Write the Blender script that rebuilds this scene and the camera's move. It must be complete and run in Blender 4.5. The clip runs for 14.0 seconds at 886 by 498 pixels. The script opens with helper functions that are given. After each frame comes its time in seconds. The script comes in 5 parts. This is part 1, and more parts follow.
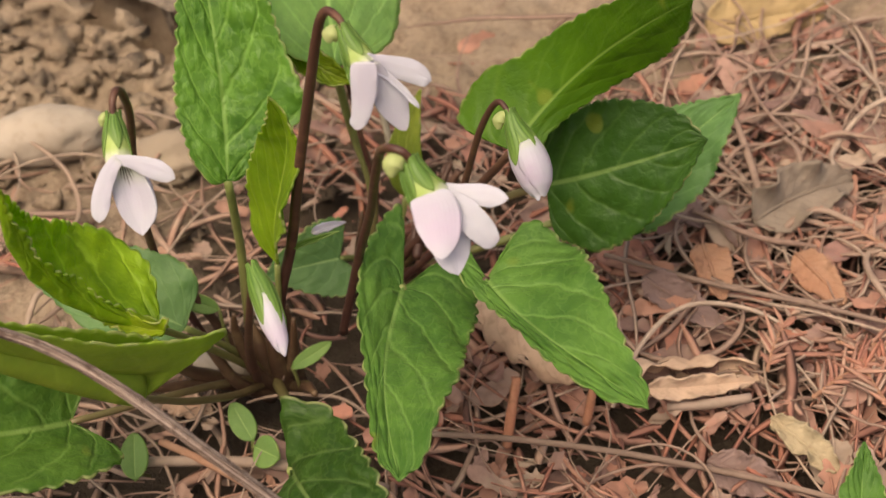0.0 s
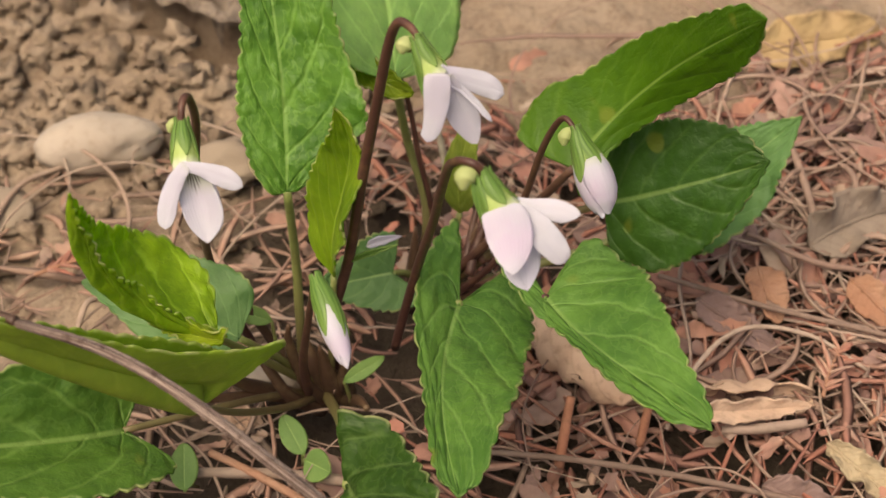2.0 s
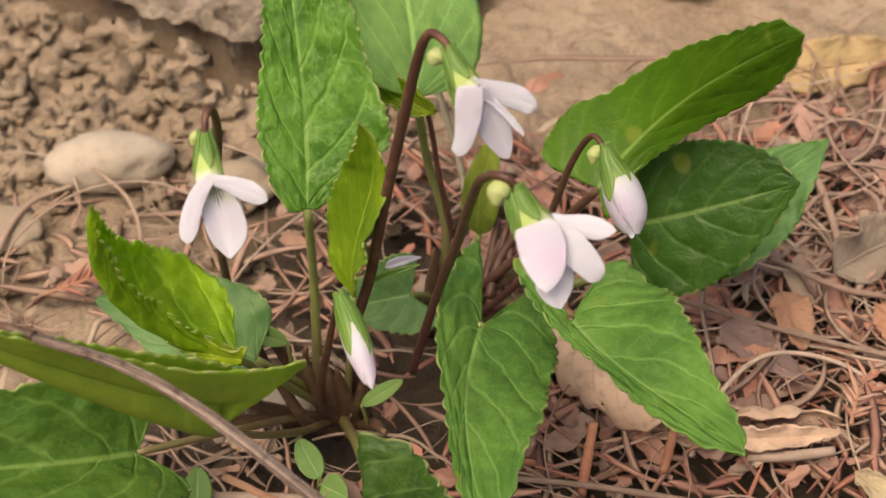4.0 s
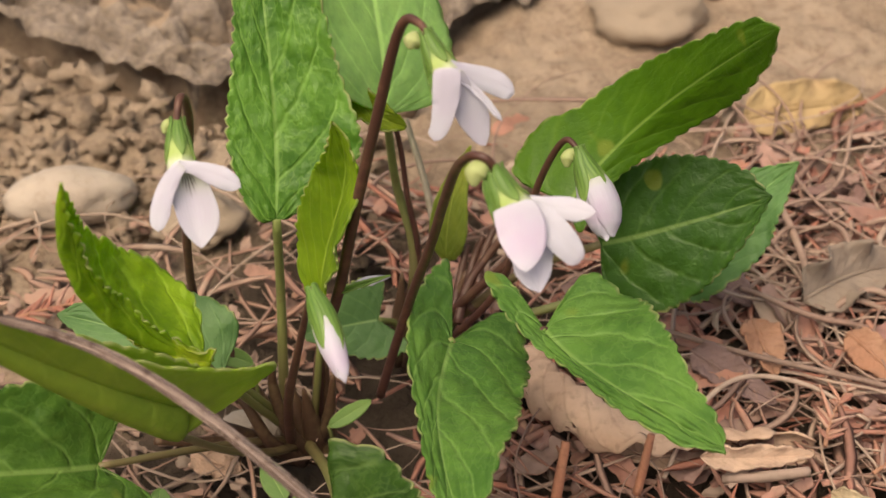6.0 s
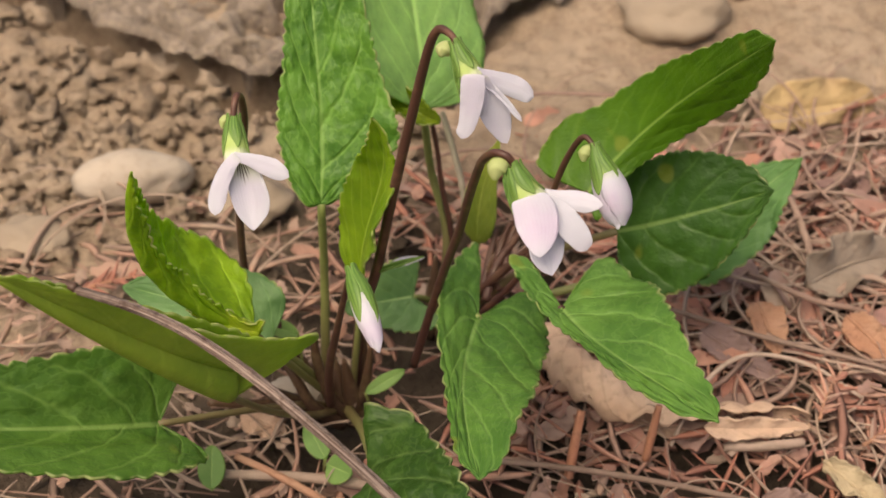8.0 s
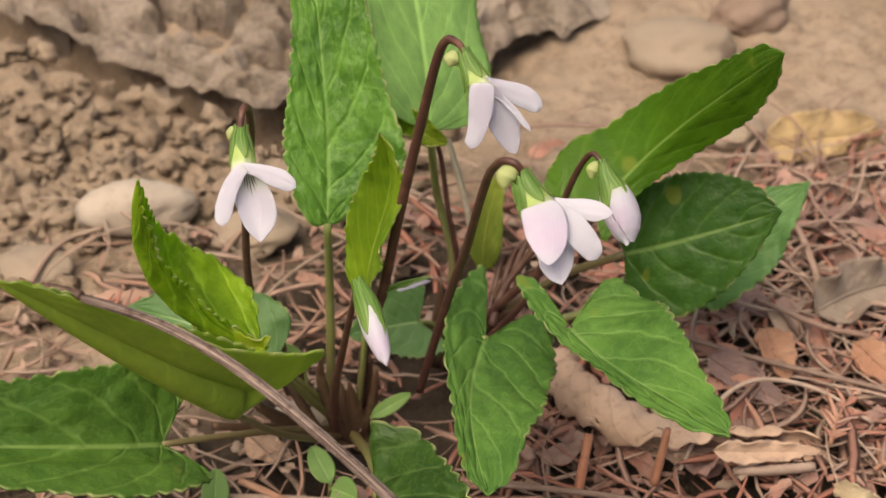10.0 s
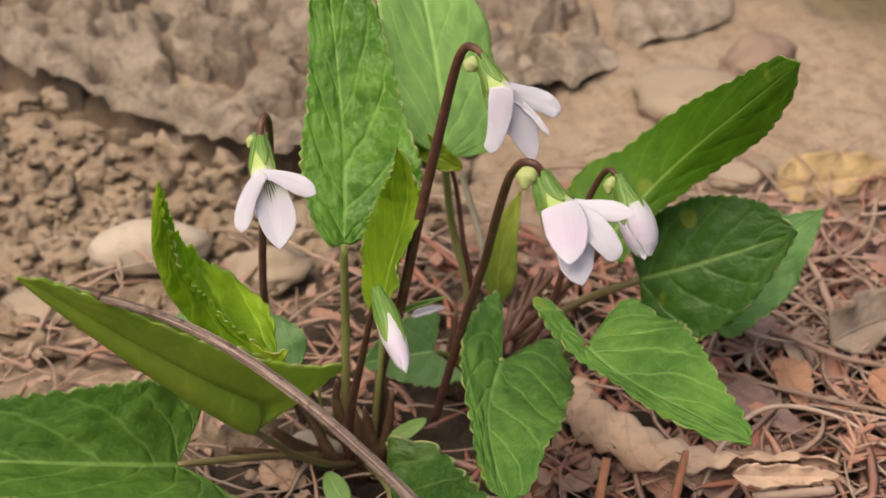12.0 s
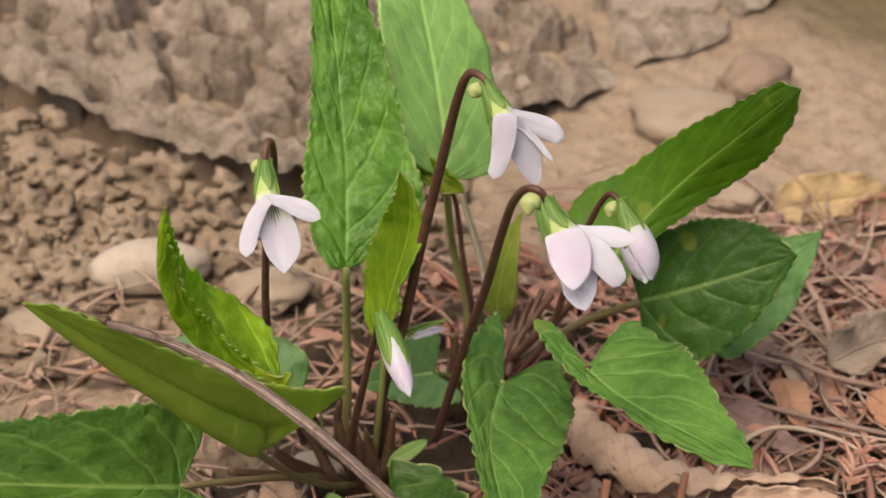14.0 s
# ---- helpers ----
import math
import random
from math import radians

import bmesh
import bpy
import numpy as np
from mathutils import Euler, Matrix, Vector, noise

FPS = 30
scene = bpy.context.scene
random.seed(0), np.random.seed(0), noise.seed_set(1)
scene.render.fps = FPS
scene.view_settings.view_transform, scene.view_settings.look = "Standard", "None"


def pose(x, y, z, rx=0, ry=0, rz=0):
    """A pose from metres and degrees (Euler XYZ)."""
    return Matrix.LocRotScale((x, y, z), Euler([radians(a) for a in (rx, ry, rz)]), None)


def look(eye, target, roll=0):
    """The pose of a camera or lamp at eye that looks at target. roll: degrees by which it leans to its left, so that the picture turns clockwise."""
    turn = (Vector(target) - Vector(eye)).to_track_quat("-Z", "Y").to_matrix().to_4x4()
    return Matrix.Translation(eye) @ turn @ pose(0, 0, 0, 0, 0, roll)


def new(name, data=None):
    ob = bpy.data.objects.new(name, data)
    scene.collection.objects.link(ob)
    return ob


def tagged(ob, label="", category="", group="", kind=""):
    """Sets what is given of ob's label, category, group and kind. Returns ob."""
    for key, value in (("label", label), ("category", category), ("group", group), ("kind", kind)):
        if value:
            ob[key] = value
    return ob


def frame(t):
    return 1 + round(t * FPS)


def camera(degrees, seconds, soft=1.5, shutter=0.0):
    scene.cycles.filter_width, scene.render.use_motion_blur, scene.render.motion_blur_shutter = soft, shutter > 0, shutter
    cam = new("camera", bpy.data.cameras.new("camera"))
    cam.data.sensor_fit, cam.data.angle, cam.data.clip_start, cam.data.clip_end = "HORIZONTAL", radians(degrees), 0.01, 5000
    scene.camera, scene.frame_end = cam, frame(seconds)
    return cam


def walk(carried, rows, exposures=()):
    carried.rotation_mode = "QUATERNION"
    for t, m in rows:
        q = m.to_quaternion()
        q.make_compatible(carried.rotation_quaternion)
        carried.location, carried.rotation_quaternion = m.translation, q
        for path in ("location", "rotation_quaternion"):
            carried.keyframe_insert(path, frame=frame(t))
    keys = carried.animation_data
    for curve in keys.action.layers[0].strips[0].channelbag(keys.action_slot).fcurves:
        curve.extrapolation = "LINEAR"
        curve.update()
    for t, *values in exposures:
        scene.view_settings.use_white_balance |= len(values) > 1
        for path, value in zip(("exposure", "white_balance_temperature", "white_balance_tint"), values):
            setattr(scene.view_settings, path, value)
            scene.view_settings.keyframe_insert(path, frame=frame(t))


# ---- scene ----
cam = camera(29.57, 14.0)
PATH = [
    (0.0, look((0.01747, -0.16678, 0.17825), (0.01555, -0.02736, 0.03488), -5.20)),
    (0.5, look((0.01631, -0.16636, 0.17607), (0.01395, -0.02630, 0.03332), -5.12)),
    (1.0, look((0.01671, -0.16587, 0.17483), (0.01375, -0.02530, 0.03259), -4.84)),
    (1.5, look((0.01395, -0.16698, 0.17620), (0.01074, -0.02603, 0.03434), -4.60)),
    (2.0, look((0.01169, -0.16615, 0.17701), (0.00844, -0.02479, 0.03556), -4.21)),
    (2.2, look((0.01067, -0.16600, 0.17700), (0.00822, -0.02462, 0.03556), -3.85)),
    (4.3, look((0.00600, -0.16371, 0.17027), (0.00457, -0.01779, 0.03351), -3.12)),
    (4.5, look((0.00378, -0.16350, 0.16576), (0.00428, -0.01492, 0.03189), -2.62)),
    (5.0, look((0.00364, -0.16479, 0.16117), (0.00784, -0.01300, 0.03101), -1.92)),
    (5.5, look((0.00361, -0.16838, 0.16020), (0.00874, -0.01426, 0.03284), -1.67)),
    (6.0, look((0.00397, -0.17138, 0.16073), (0.00916, -0.01732, 0.03331), -1.39)),
    (6.5, look((0.00617, -0.17767, 0.16279), (0.00859, -0.02350, 0.03541), -1.89)),
    (7.0, look((0.00711, -0.18327, 0.16879), (0.00621, -0.02918, 0.04128), -2.27)),
    (7.5, look((0.00648, -0.18530, 0.17483), (0.00563, -0.03290, 0.04532), -1.87)),
    (9.8, look((0.00579, -0.18964, 0.16947), (0.00532, -0.03394, 0.04394), -1.79)),
    (10.0, look((0.00497, -0.18952, 0.16869), (0.00459, -0.03191, 0.04556), -1.71)),
    (10.5, look((0.00476, -0.19273, 0.16810), (0.00471, -0.03014, 0.05164), -1.43)),
    (11.0, look((0.00393, -0.19512, 0.16367), (0.00381, -0.03070, 0.04980), -1.36)),
    (11.5, look((0.00255, -0.19625, 0.16086), (0.00259, -0.03153, 0.04743), -1.55)),
    (12.0, look((0.00237, -0.19614, 0.15970), (0.00247, -0.03106, 0.04678), -1.74)),
    (12.5, look((0.00318, -0.19600, 0.15953), (0.00345, -0.03069, 0.04696), -1.68)),
    (13.0, look((0.00349, -0.19642, 0.16148), (0.00393, -0.03073, 0.04947), -1.61)),
    (13.5, look((0.00151, -0.19656, 0.16182), (0.00227, -0.03079, 0.04993), -1.53)),
    (14.0, look((0.00093, -0.19610, 0.16177), (0.00221, -0.03038, 0.04980), -1.43)),
]
walk(cam, PATH, [(0.0, 0.37, 8010.0, 9.0), (2.2, 0.38, 7960.0, 9.0), (4.4, 0.48, 7860.0, 9.0), (5.2, 0.41, 7810.0, 9.0), (6.5, 0.40, 7810.0, 9.0), (10.0, 0.41, 7560.0, 9.0), (14.0, 0.38, 7360.0, 9.0)])

cam.data.dof.use_dof = True
cam.data.dof.focus_distance = 0.196
cam.data.dof.aperture_fstop = 46.0

# ---------------------------------------------------------------- light
world = bpy.data.worlds.new("sky")
scene.world = world
world.use_nodes = True
wn = world.node_tree.nodes
sky = wn.new("ShaderNodeTexSky")
sky.sky_type, sky.sun_disc = "NISHITA", False
sky.sun_elevation, sky.sun_rotation = radians(65), radians(-132)
sky.air_density, sky.dust_density, sky.ozone_density = 1.0, 6.0, 0.6
wn["Background"].inputs["Strength"].default_value = 0.12
world.node_tree.links.new(sky.outputs[0], wn["Background"].inputs["Color"])
sun = new("sun", bpy.data.lights.new("sun", "SUN"))
sun.data.energy, sun.data.angle, sun.data.color = 2.15, radians(55), (1.0, 0.94, 0.86)
sun.matrix_world = look((-0.38, -0.50, 1.45), (0, 0, 0))
tagged(sun, kind="structure")

# ---------------------------------------------------------------- material helpers
MM = 0.001


class Mat:
    """A small node builder for one material."""

    def __init__(self, name, rough=0.6, spec=0.35):
        self.m = bpy.data.materials.new(name)
        self.m.use_nodes = True
        self.t = self.m.node_tree
        self.p = self.t.nodes["Principled BSDF"]
        self.p.inputs["Roughness"].default_value = rough
        self.p.inputs["Specular IOR Level"].default_value = spec

    def n(self, kind, **kw):
        node = self.t.nodes.new("ShaderNode" + kind)
        for k, v in kw.items():
            if k == "operation":
                node.operation = v
            elif k == "blend_type":
                node.blend_type = v
            elif k == "feature":
                node.feature = v
            elif k == "data_type":
                node.data_type = v
        return node

    def put(self, value, socket):
        if isinstance(value, (int, float, tuple)):
            socket.default_value = value
        else:
            self.t.links.new(value, socket)

    def math(self, op, a, b=0.0, c=0.0):
        node = self.n("Math", operation=op)
        for v, s in zip((a, b, c), node.inputs):
            self.put(v, s)
        return node.outputs[0]

    def mix(self, fac, a, b, blend="MIX"):
        node = self.n("MixRGB", blend_type=blend)
        for v, s in zip((fac, a, b), node.inputs):
            self.put((*v, 1.0) if isinstance(v, tuple) and len(v) == 3 else v, s)
        return node.outputs[0]

    def ramp(self, fac, stops):
        node = self.n("ValToRGB")
        els = node.color_ramp.elements
        while len(els) < len(stops):
            els.new(0.5)
        for e, (pos, col) in zip(els, stops):
            e.position = pos
            e.color = (*col, 1.0) if isinstance(col, tuple) else (col, col, col, 1.0)
        self.put(fac, node.inputs[0])
        return node.outputs[0]

    def step(self, x, lo, hi):
        node = self.n("MapRange")
        node.interpolation_type = "SMOOTHSTEP"
        self.put(x, node.inputs[0])
        self.put(lo, node.inputs[1])
        self.put(hi, node.inputs[2])
        return node.outputs[0]

    def coord(self, which="Object"):
        return self.n("TexCoord").outputs[which]

    def noise(self, vec, scale, detail=4.0, rough=0.55):
        node = self.n("TexNoise")
        self.put(vec, node.inputs["Vector"])
        node.inputs["Scale"].default_value = scale
        node.inputs["Detail"].default_value = detail
        node.inputs["Roughness"].default_value = rough
        return node.outputs["Fac"]

    def voronoi(self, vec, scale, feature="F1"):
        node = self.n("TexVoronoi", feature=feature)
        self.put(vec, node.inputs["Vector"])
        node.inputs["Scale"].default_value = scale
        return node.outputs["Distance"]

    def island(self):
        return self.n("NewGeometry").outputs["Random Per Island"]

    def chance(self):
        return self.n("ObjectInfo").outputs["Random"]

    def bump(self, height, strength, dist):
        node = self.n("Bump")
        self.put(height, node.inputs["Height"])
        node.inputs["Strength"].default_value = strength
        node.inputs["Distance"].default_value = dist
        self.t.links.new(node.outputs[0], self.p.inputs["Normal"])
        return node.outputs[0]

    def colour(self, c):
        self.put((*c, 1.0) if isinstance(c, tuple) else c, self.p.inputs["Base Color"])

    def thin(self, c, amount, normal=None):
        """Light that shines through a thin blade."""
        tr = self.n("BsdfTranslucent")
        self.put((*c, 1.0) if isinstance(c, tuple) else c, tr.inputs["Color"])
        if normal is not None:
            self.t.links.new(normal, tr.inputs["Normal"])
        mixer = self.n("MixShader")
        mixer.inputs[0].default_value = amount
        self.t.links.new(self.p.outputs[0], mixer.inputs[1])
        self.t.links.new(tr.outputs[0], mixer.inputs[2])
        out = self.t.nodes["Material Output"]
        self.t.links.new(mixer.outputs[0], out.inputs["Surface"])


def leaf_material():
    m = Mat("violet_leaf", 0.42, 0.40)
    uv = m.coord("UV")
    sep = m.n("SeparateXYZ")
    m.put(uv, sep.inputs[0])
    u, v = sep.outputs[0], sep.outputs[1]
    obj = m.coord("Object")
    wob = m.math("MULTIPLY", m.math("SUBTRACT", m.noise(obj, 220, 2), 0.5), 0.10)
    signed = m.math("MULTIPLY", m.math("SUBTRACT", u, 0.5), 2.0)
    k = m.math("ABSOLUTE", signed)
    side = m.math("MULTIPLY", m.math("GREATER_THAN", signed, 0.0), 0.045)
    # midrib, narrowing to the tip
    width = m.math("SUBTRACT", 0.045, m.math("MULTIPLY", v, 0.022))
    rib = m.math("SUBTRACT", 1.0, m.step(k, m.math("MULTIPLY", width, 0.35), m.math("MULTIPLY", width, 1.6)))
    # side veins sweep towards the tip
    ph = m.math("ADD", m.math("SUBTRACT", v, m.math("MULTIPLY", m.math("POWER", k, 1.10), 0.28)), side)
    ph = m.math("MULTIPLY", m.math("ADD", ph, m.math("MULTIPLY", wob, 0.9)), 6.0)
    near = m.math("ABSOLUTE", m.math("SUBTRACT", m.math("FRACT", m.math("ADD", ph, 10.0)), 0.5))
    vein = m.math("SUBTRACT", 1.0, m.step(near, 0.0, 0.11))
    vein = m.math("MULTIPLY", vein, m.math("SUBTRACT", 1.0, m.step(k, 0.80, 0.97)))
    # fine net between them
    comb = m.n("CombineXYZ")
    m.put(m.math("ADD", m.math("MULTIPLY", signed, 5.5), m.math("MULTIPLY", wob, 6.0)), comb.inputs[0])
    m.put(m.math("ADD", m.math("MULTIPLY", v, 17.0), m.math("MULTIPLY", wob, 6.0)), comb.inputs[1])
    mesh = m.math("ABSOLUTE", m.math("SUBTRACT", m.noise(comb.outputs[0], 0.75, 2.5, 0.6), 0.5))
    net = m.math("SUBTRACT", 1.0, m.step(mesh, 0.0, 0.055))
    info = m.n("ObjectInfo")
    tint, quilt = info.outputs["Color"], info.outputs["Alpha"]
    big = m.noise(obj, 70, 3)
    fine = m.noise(obj, 900, 3)
    crinkle = m.noise(obj, 330, 3, 0.6)
    dark = m.mix(1.0, tint, (0.66, 0.74, 0.60), "MULTIPLY")
    pale = m.mix(1.0, tint, (1.34, 1.20, 1.1), "MULTIPLY")
    base = m.mix(m.step(m.math("ADD", m.math("MULTIPLY", big, 0.6), m.math("MULTIPLY", crinkle, 0.4)), 0.39, 0.63), dark, pale)
    base = m.mix(m.math("MULTIPLY", m.math("SUBTRACT", 1.0, quilt), 0.6), base, tint)
    base = m.mix(m.math("MULTIPLY", fine, 0.16), base, (0.05, 0.11, 0.016))
    blotch = m.step(m.noise(obj, 150, 1), 0.70, 0.76)
    base = m.mix(m.math("MULTIPLY", blotch, 0.45), base, (0.30, 0.33, 0.05))
    light = m.mix(0.22, m.mix(1.0, tint, (2.1, 1.75, 2.0), "MULTIPLY"), (0.40, 0.52, 0.22))
    base = m.mix(m.math("MULTIPLY", net, m.math("MULTIPLY", m.math("MULTIPLY", quilt, quilt), 0.28)), base, light)
    base = m.mix(m.math("MULTIPLY", vein, m.math("MULTIPLY", m.math("ADD", 0.15, m.math("MULTIPLY", big, 0.42)), m.math("ADD", 0.22, m.math("MULTIPLY", quilt, 1.25)))), base, light)
    base = m.mix(m.math("MULTIPLY", rib, 0.75), base, m.mix(0.18, light, (0.42, 0.50, 0.20)))
    rim = m.math("MULTIPLY", m.step(k, 0.955, 0.995), m.step(m.noise(obj, 420, 2), 0.42, 0.62))
    base = m.mix(m.math("MULTIPLY", rim, 0.75), base, (0.46, 0.47, 0.22))
    glands = m.n("UVMap")
    glands.uv_map = "Glands"
    dots = m.n("SeparateXYZ")
    m.put(glands.outputs[0], dots.inputs[0])
    base = m.mix(m.math("MULTIPLY", dots.outputs[0], 0.55), base, (0.50, 0.53, 0.26))
    m.colour(base)
    h = m.math("ADD", m.math("MULTIPLY", net, -0.06), m.math("MULTIPLY", vein, m.math("MULTIPLY", quilt, -0.40)))
    blister = m.math("SUBTRACT", 1.0, m.voronoi(comb.outputs[0], 0.8, "SMOOTH_F1"))
    h = m.math("ADD", h, m.math("ADD", m.math("MULTIPLY", fine, 0.4), m.math("MULTIPLY", quilt, m.math("ADD", m.math("MULTIPLY", crinkle, 1.6), m.math("MULTIPLY", blister, 2.2)))))
    m.bump(h, 1.0, 0.00036)
    m.put(m.math("ADD", 0.34, m.math("MULTIPLY", big, 0.22)), m.p.inputs["Roughness"])
    m.thin(m.mix(1.0, base, (1.28, 1.5, 0.45), "MULTIPLY"), 0.40)
    return m.m


def stem_material(name, low, high, streak):
    m = Mat(name, 0.45, 0.4)
    sep = m.n("SeparateXYZ")
    m.put(m.coord("UV"), sep.inputs[0])
    obj = m.coord("Object")
    base = m.mix(m.step(sep.outputs[1], 0.1, 0.95), low, high)
    n = m.noise(obj, 420, 4)
    base = m.mix(m.step(n, 0.45, 0.75), base, streak)
    m.colour(base)
    m.bump(m.noise(obj, 1400, 3), 0.35, 0.0001)
    return m.m


def petal_material(name, lined, blush=0.0):
    m = Mat(name, 0.5, 0.25)
    sep = m.n("SeparateXYZ")
    m.put(m.coord("UV"), sep.inputs[0])
    u, v = sep.outputs[0], sep.outputs[1]
    k = m.math("MULTIPLY", m.math("SUBTRACT", u, 0.5), 2.0)
    obj = m.coord("Object")
    n = m.noise(obj, 160, 3)
    base = m.mix(m.step(n, 0.35, 0.75), (0.67, 0.67, 0.75), (0.65, 0.615, 0.73))
    lines = m.math("ABSOLUTE", m.math("SUBTRACT", m.math("FRACT", m.math("ADD", m.math("MULTIPLY", k, 5.5), 10.5)), 0.5))
    fine = m.math("SUBTRACT", 1.0, m.step(lines, 0.02, 0.2))
    base = m.mix(m.math("MULTIPLY", fine, 0.10), base, (0.62, 0.52, 0.68))
    if blush:
        # a pink flush over the middle of the petal
        flush = m.math("MULTIPLY", m.math("SUBTRACT", 1.0, m.step(m.math("ABSOLUTE", m.math("SUBTRACT", v, 0.58)), 0.05, 0.48)), m.step(m.noise(obj, 260, 2), 0.25, 0.65))
        base = m.mix(m.math("MULTIPLY", flush, blush), base, (0.66, 0.42, 0.68))
    foot = m.math("SUBTRACT", 1.0, m.step(v, 0.02, 0.50 if lined else 0.17))
    base = m.mix(m.math("MULTIPLY", foot, 0.85 if lined else 0.35), base, (0.50, 0.58, 0.16) if lined else (0.58, 0.64, 0.40))
    if lined:
        # a few dark guide lines that spread from the throat
        fan = m.math("DIVIDE", k, m.math("ADD", 0.25, m.math("MULTIPLY", v, 2.2)))
        spread = m.math("ABSOLUTE", m.math("SUBTRACT", m.math("FRACT", m.math("ADD", m.math("MULTIPLY", fan, 6.0), 10.5)), 0.5))
        dark = m.math("SUBTRACT", 1.0, m.step(spread, 0.08, 0.30))
        ends = m.math("ADD", v, m.math("ADD", m.math("MULTIPLY", m.math("ABSOLUTE", k), 0.35), m.math("MULTIPLY", m.noise(obj, 500, 1), 0.12)))
        dark = m.math("MULTIPLY", dark, m.math("SUBTRACT", 1.0, m.step(ends, 0.40, 0.58)))
        dark = m.math("MULTIPLY", dark, m.math("SUBTRACT", 1.0, m.step(m.math("ABSOLUTE", fan), 0.40, 0.5)))
        base = m.mix(m.math("MULTIPLY", dark, 0.95), base, (0.07, 0.045, 0.05))
    m.colour(base)
    m.bump(m.math("ADD", fine, m.noise(obj, 900, 3)), 0.25, 0.00012)
    m.thin(m.mix(1.0, base, (1.0, 0.97, 0.99), "MULTIPLY"), 0.35)
    return m.m


def calyx_material(name, cup):
    """Ribbed green skin; a cup runs through yellow-green into white at the petals."""
    m = Mat(name, 0.42, 0.35)
    sep = m.n("SeparateXYZ")
    m.put(m.coord("UV"), sep.inputs[0])
    u, v = sep.outputs[0], sep.outputs[1]
    obj = m.coord("Object")
    ln = m.math("ABSOLUTE", m.math("SUBTRACT", m.math("FRACT", m.math("MULTIPLY", u, 11.0 if cup else 4.0)), 0.5))
    base = m.mix(m.step(ln, 0.05, 0.4), (0.155, 0.275, 0.06), (0.082, 0.175, 0.032))
    base = m.mix(m.step(m.noise(obj, 600, 3), 0.4, 0.7), base, (0.115, 0.22, 0.045))
    if cup:
        reach = m.math("ADD", v, m.math("MULTIPLY", m.math("SUBTRACT", m.noise(obj, 500, 2), 0.5), 0.25))
        base = m.mix(m.step(reach, 0.34, 0.62), base, (0.38, 0.50, 0.15))
        base = m.mix(m.step(reach, 0.72, 0.98), base, (0.62, 0.66, 0.50))
    else:
        edge = m.step(m.math("ABSOLUTE", m.math("SUBTRACT", u, 0.5)), 0.40, 0.5)
        base = m.mix(m.math("MULTIPLY", edge, 0.25), base, (0.26, 0.38, 0.12))
        base = m.mix(m.math("MULTIPLY", m.step(v, 0.45, 1.0), 0.45), base, (0.24, 0.36, 0.09))
    m.colour(base)
    m.bump(m.math("ADD", ln, m.noise(obj, 900, 2)), 0.4, 0.00015)
    m.thin(m.mix(1.0, base, (1.4, 1.3, 0.7), "MULTIPLY"), 0.18)
    return m.m


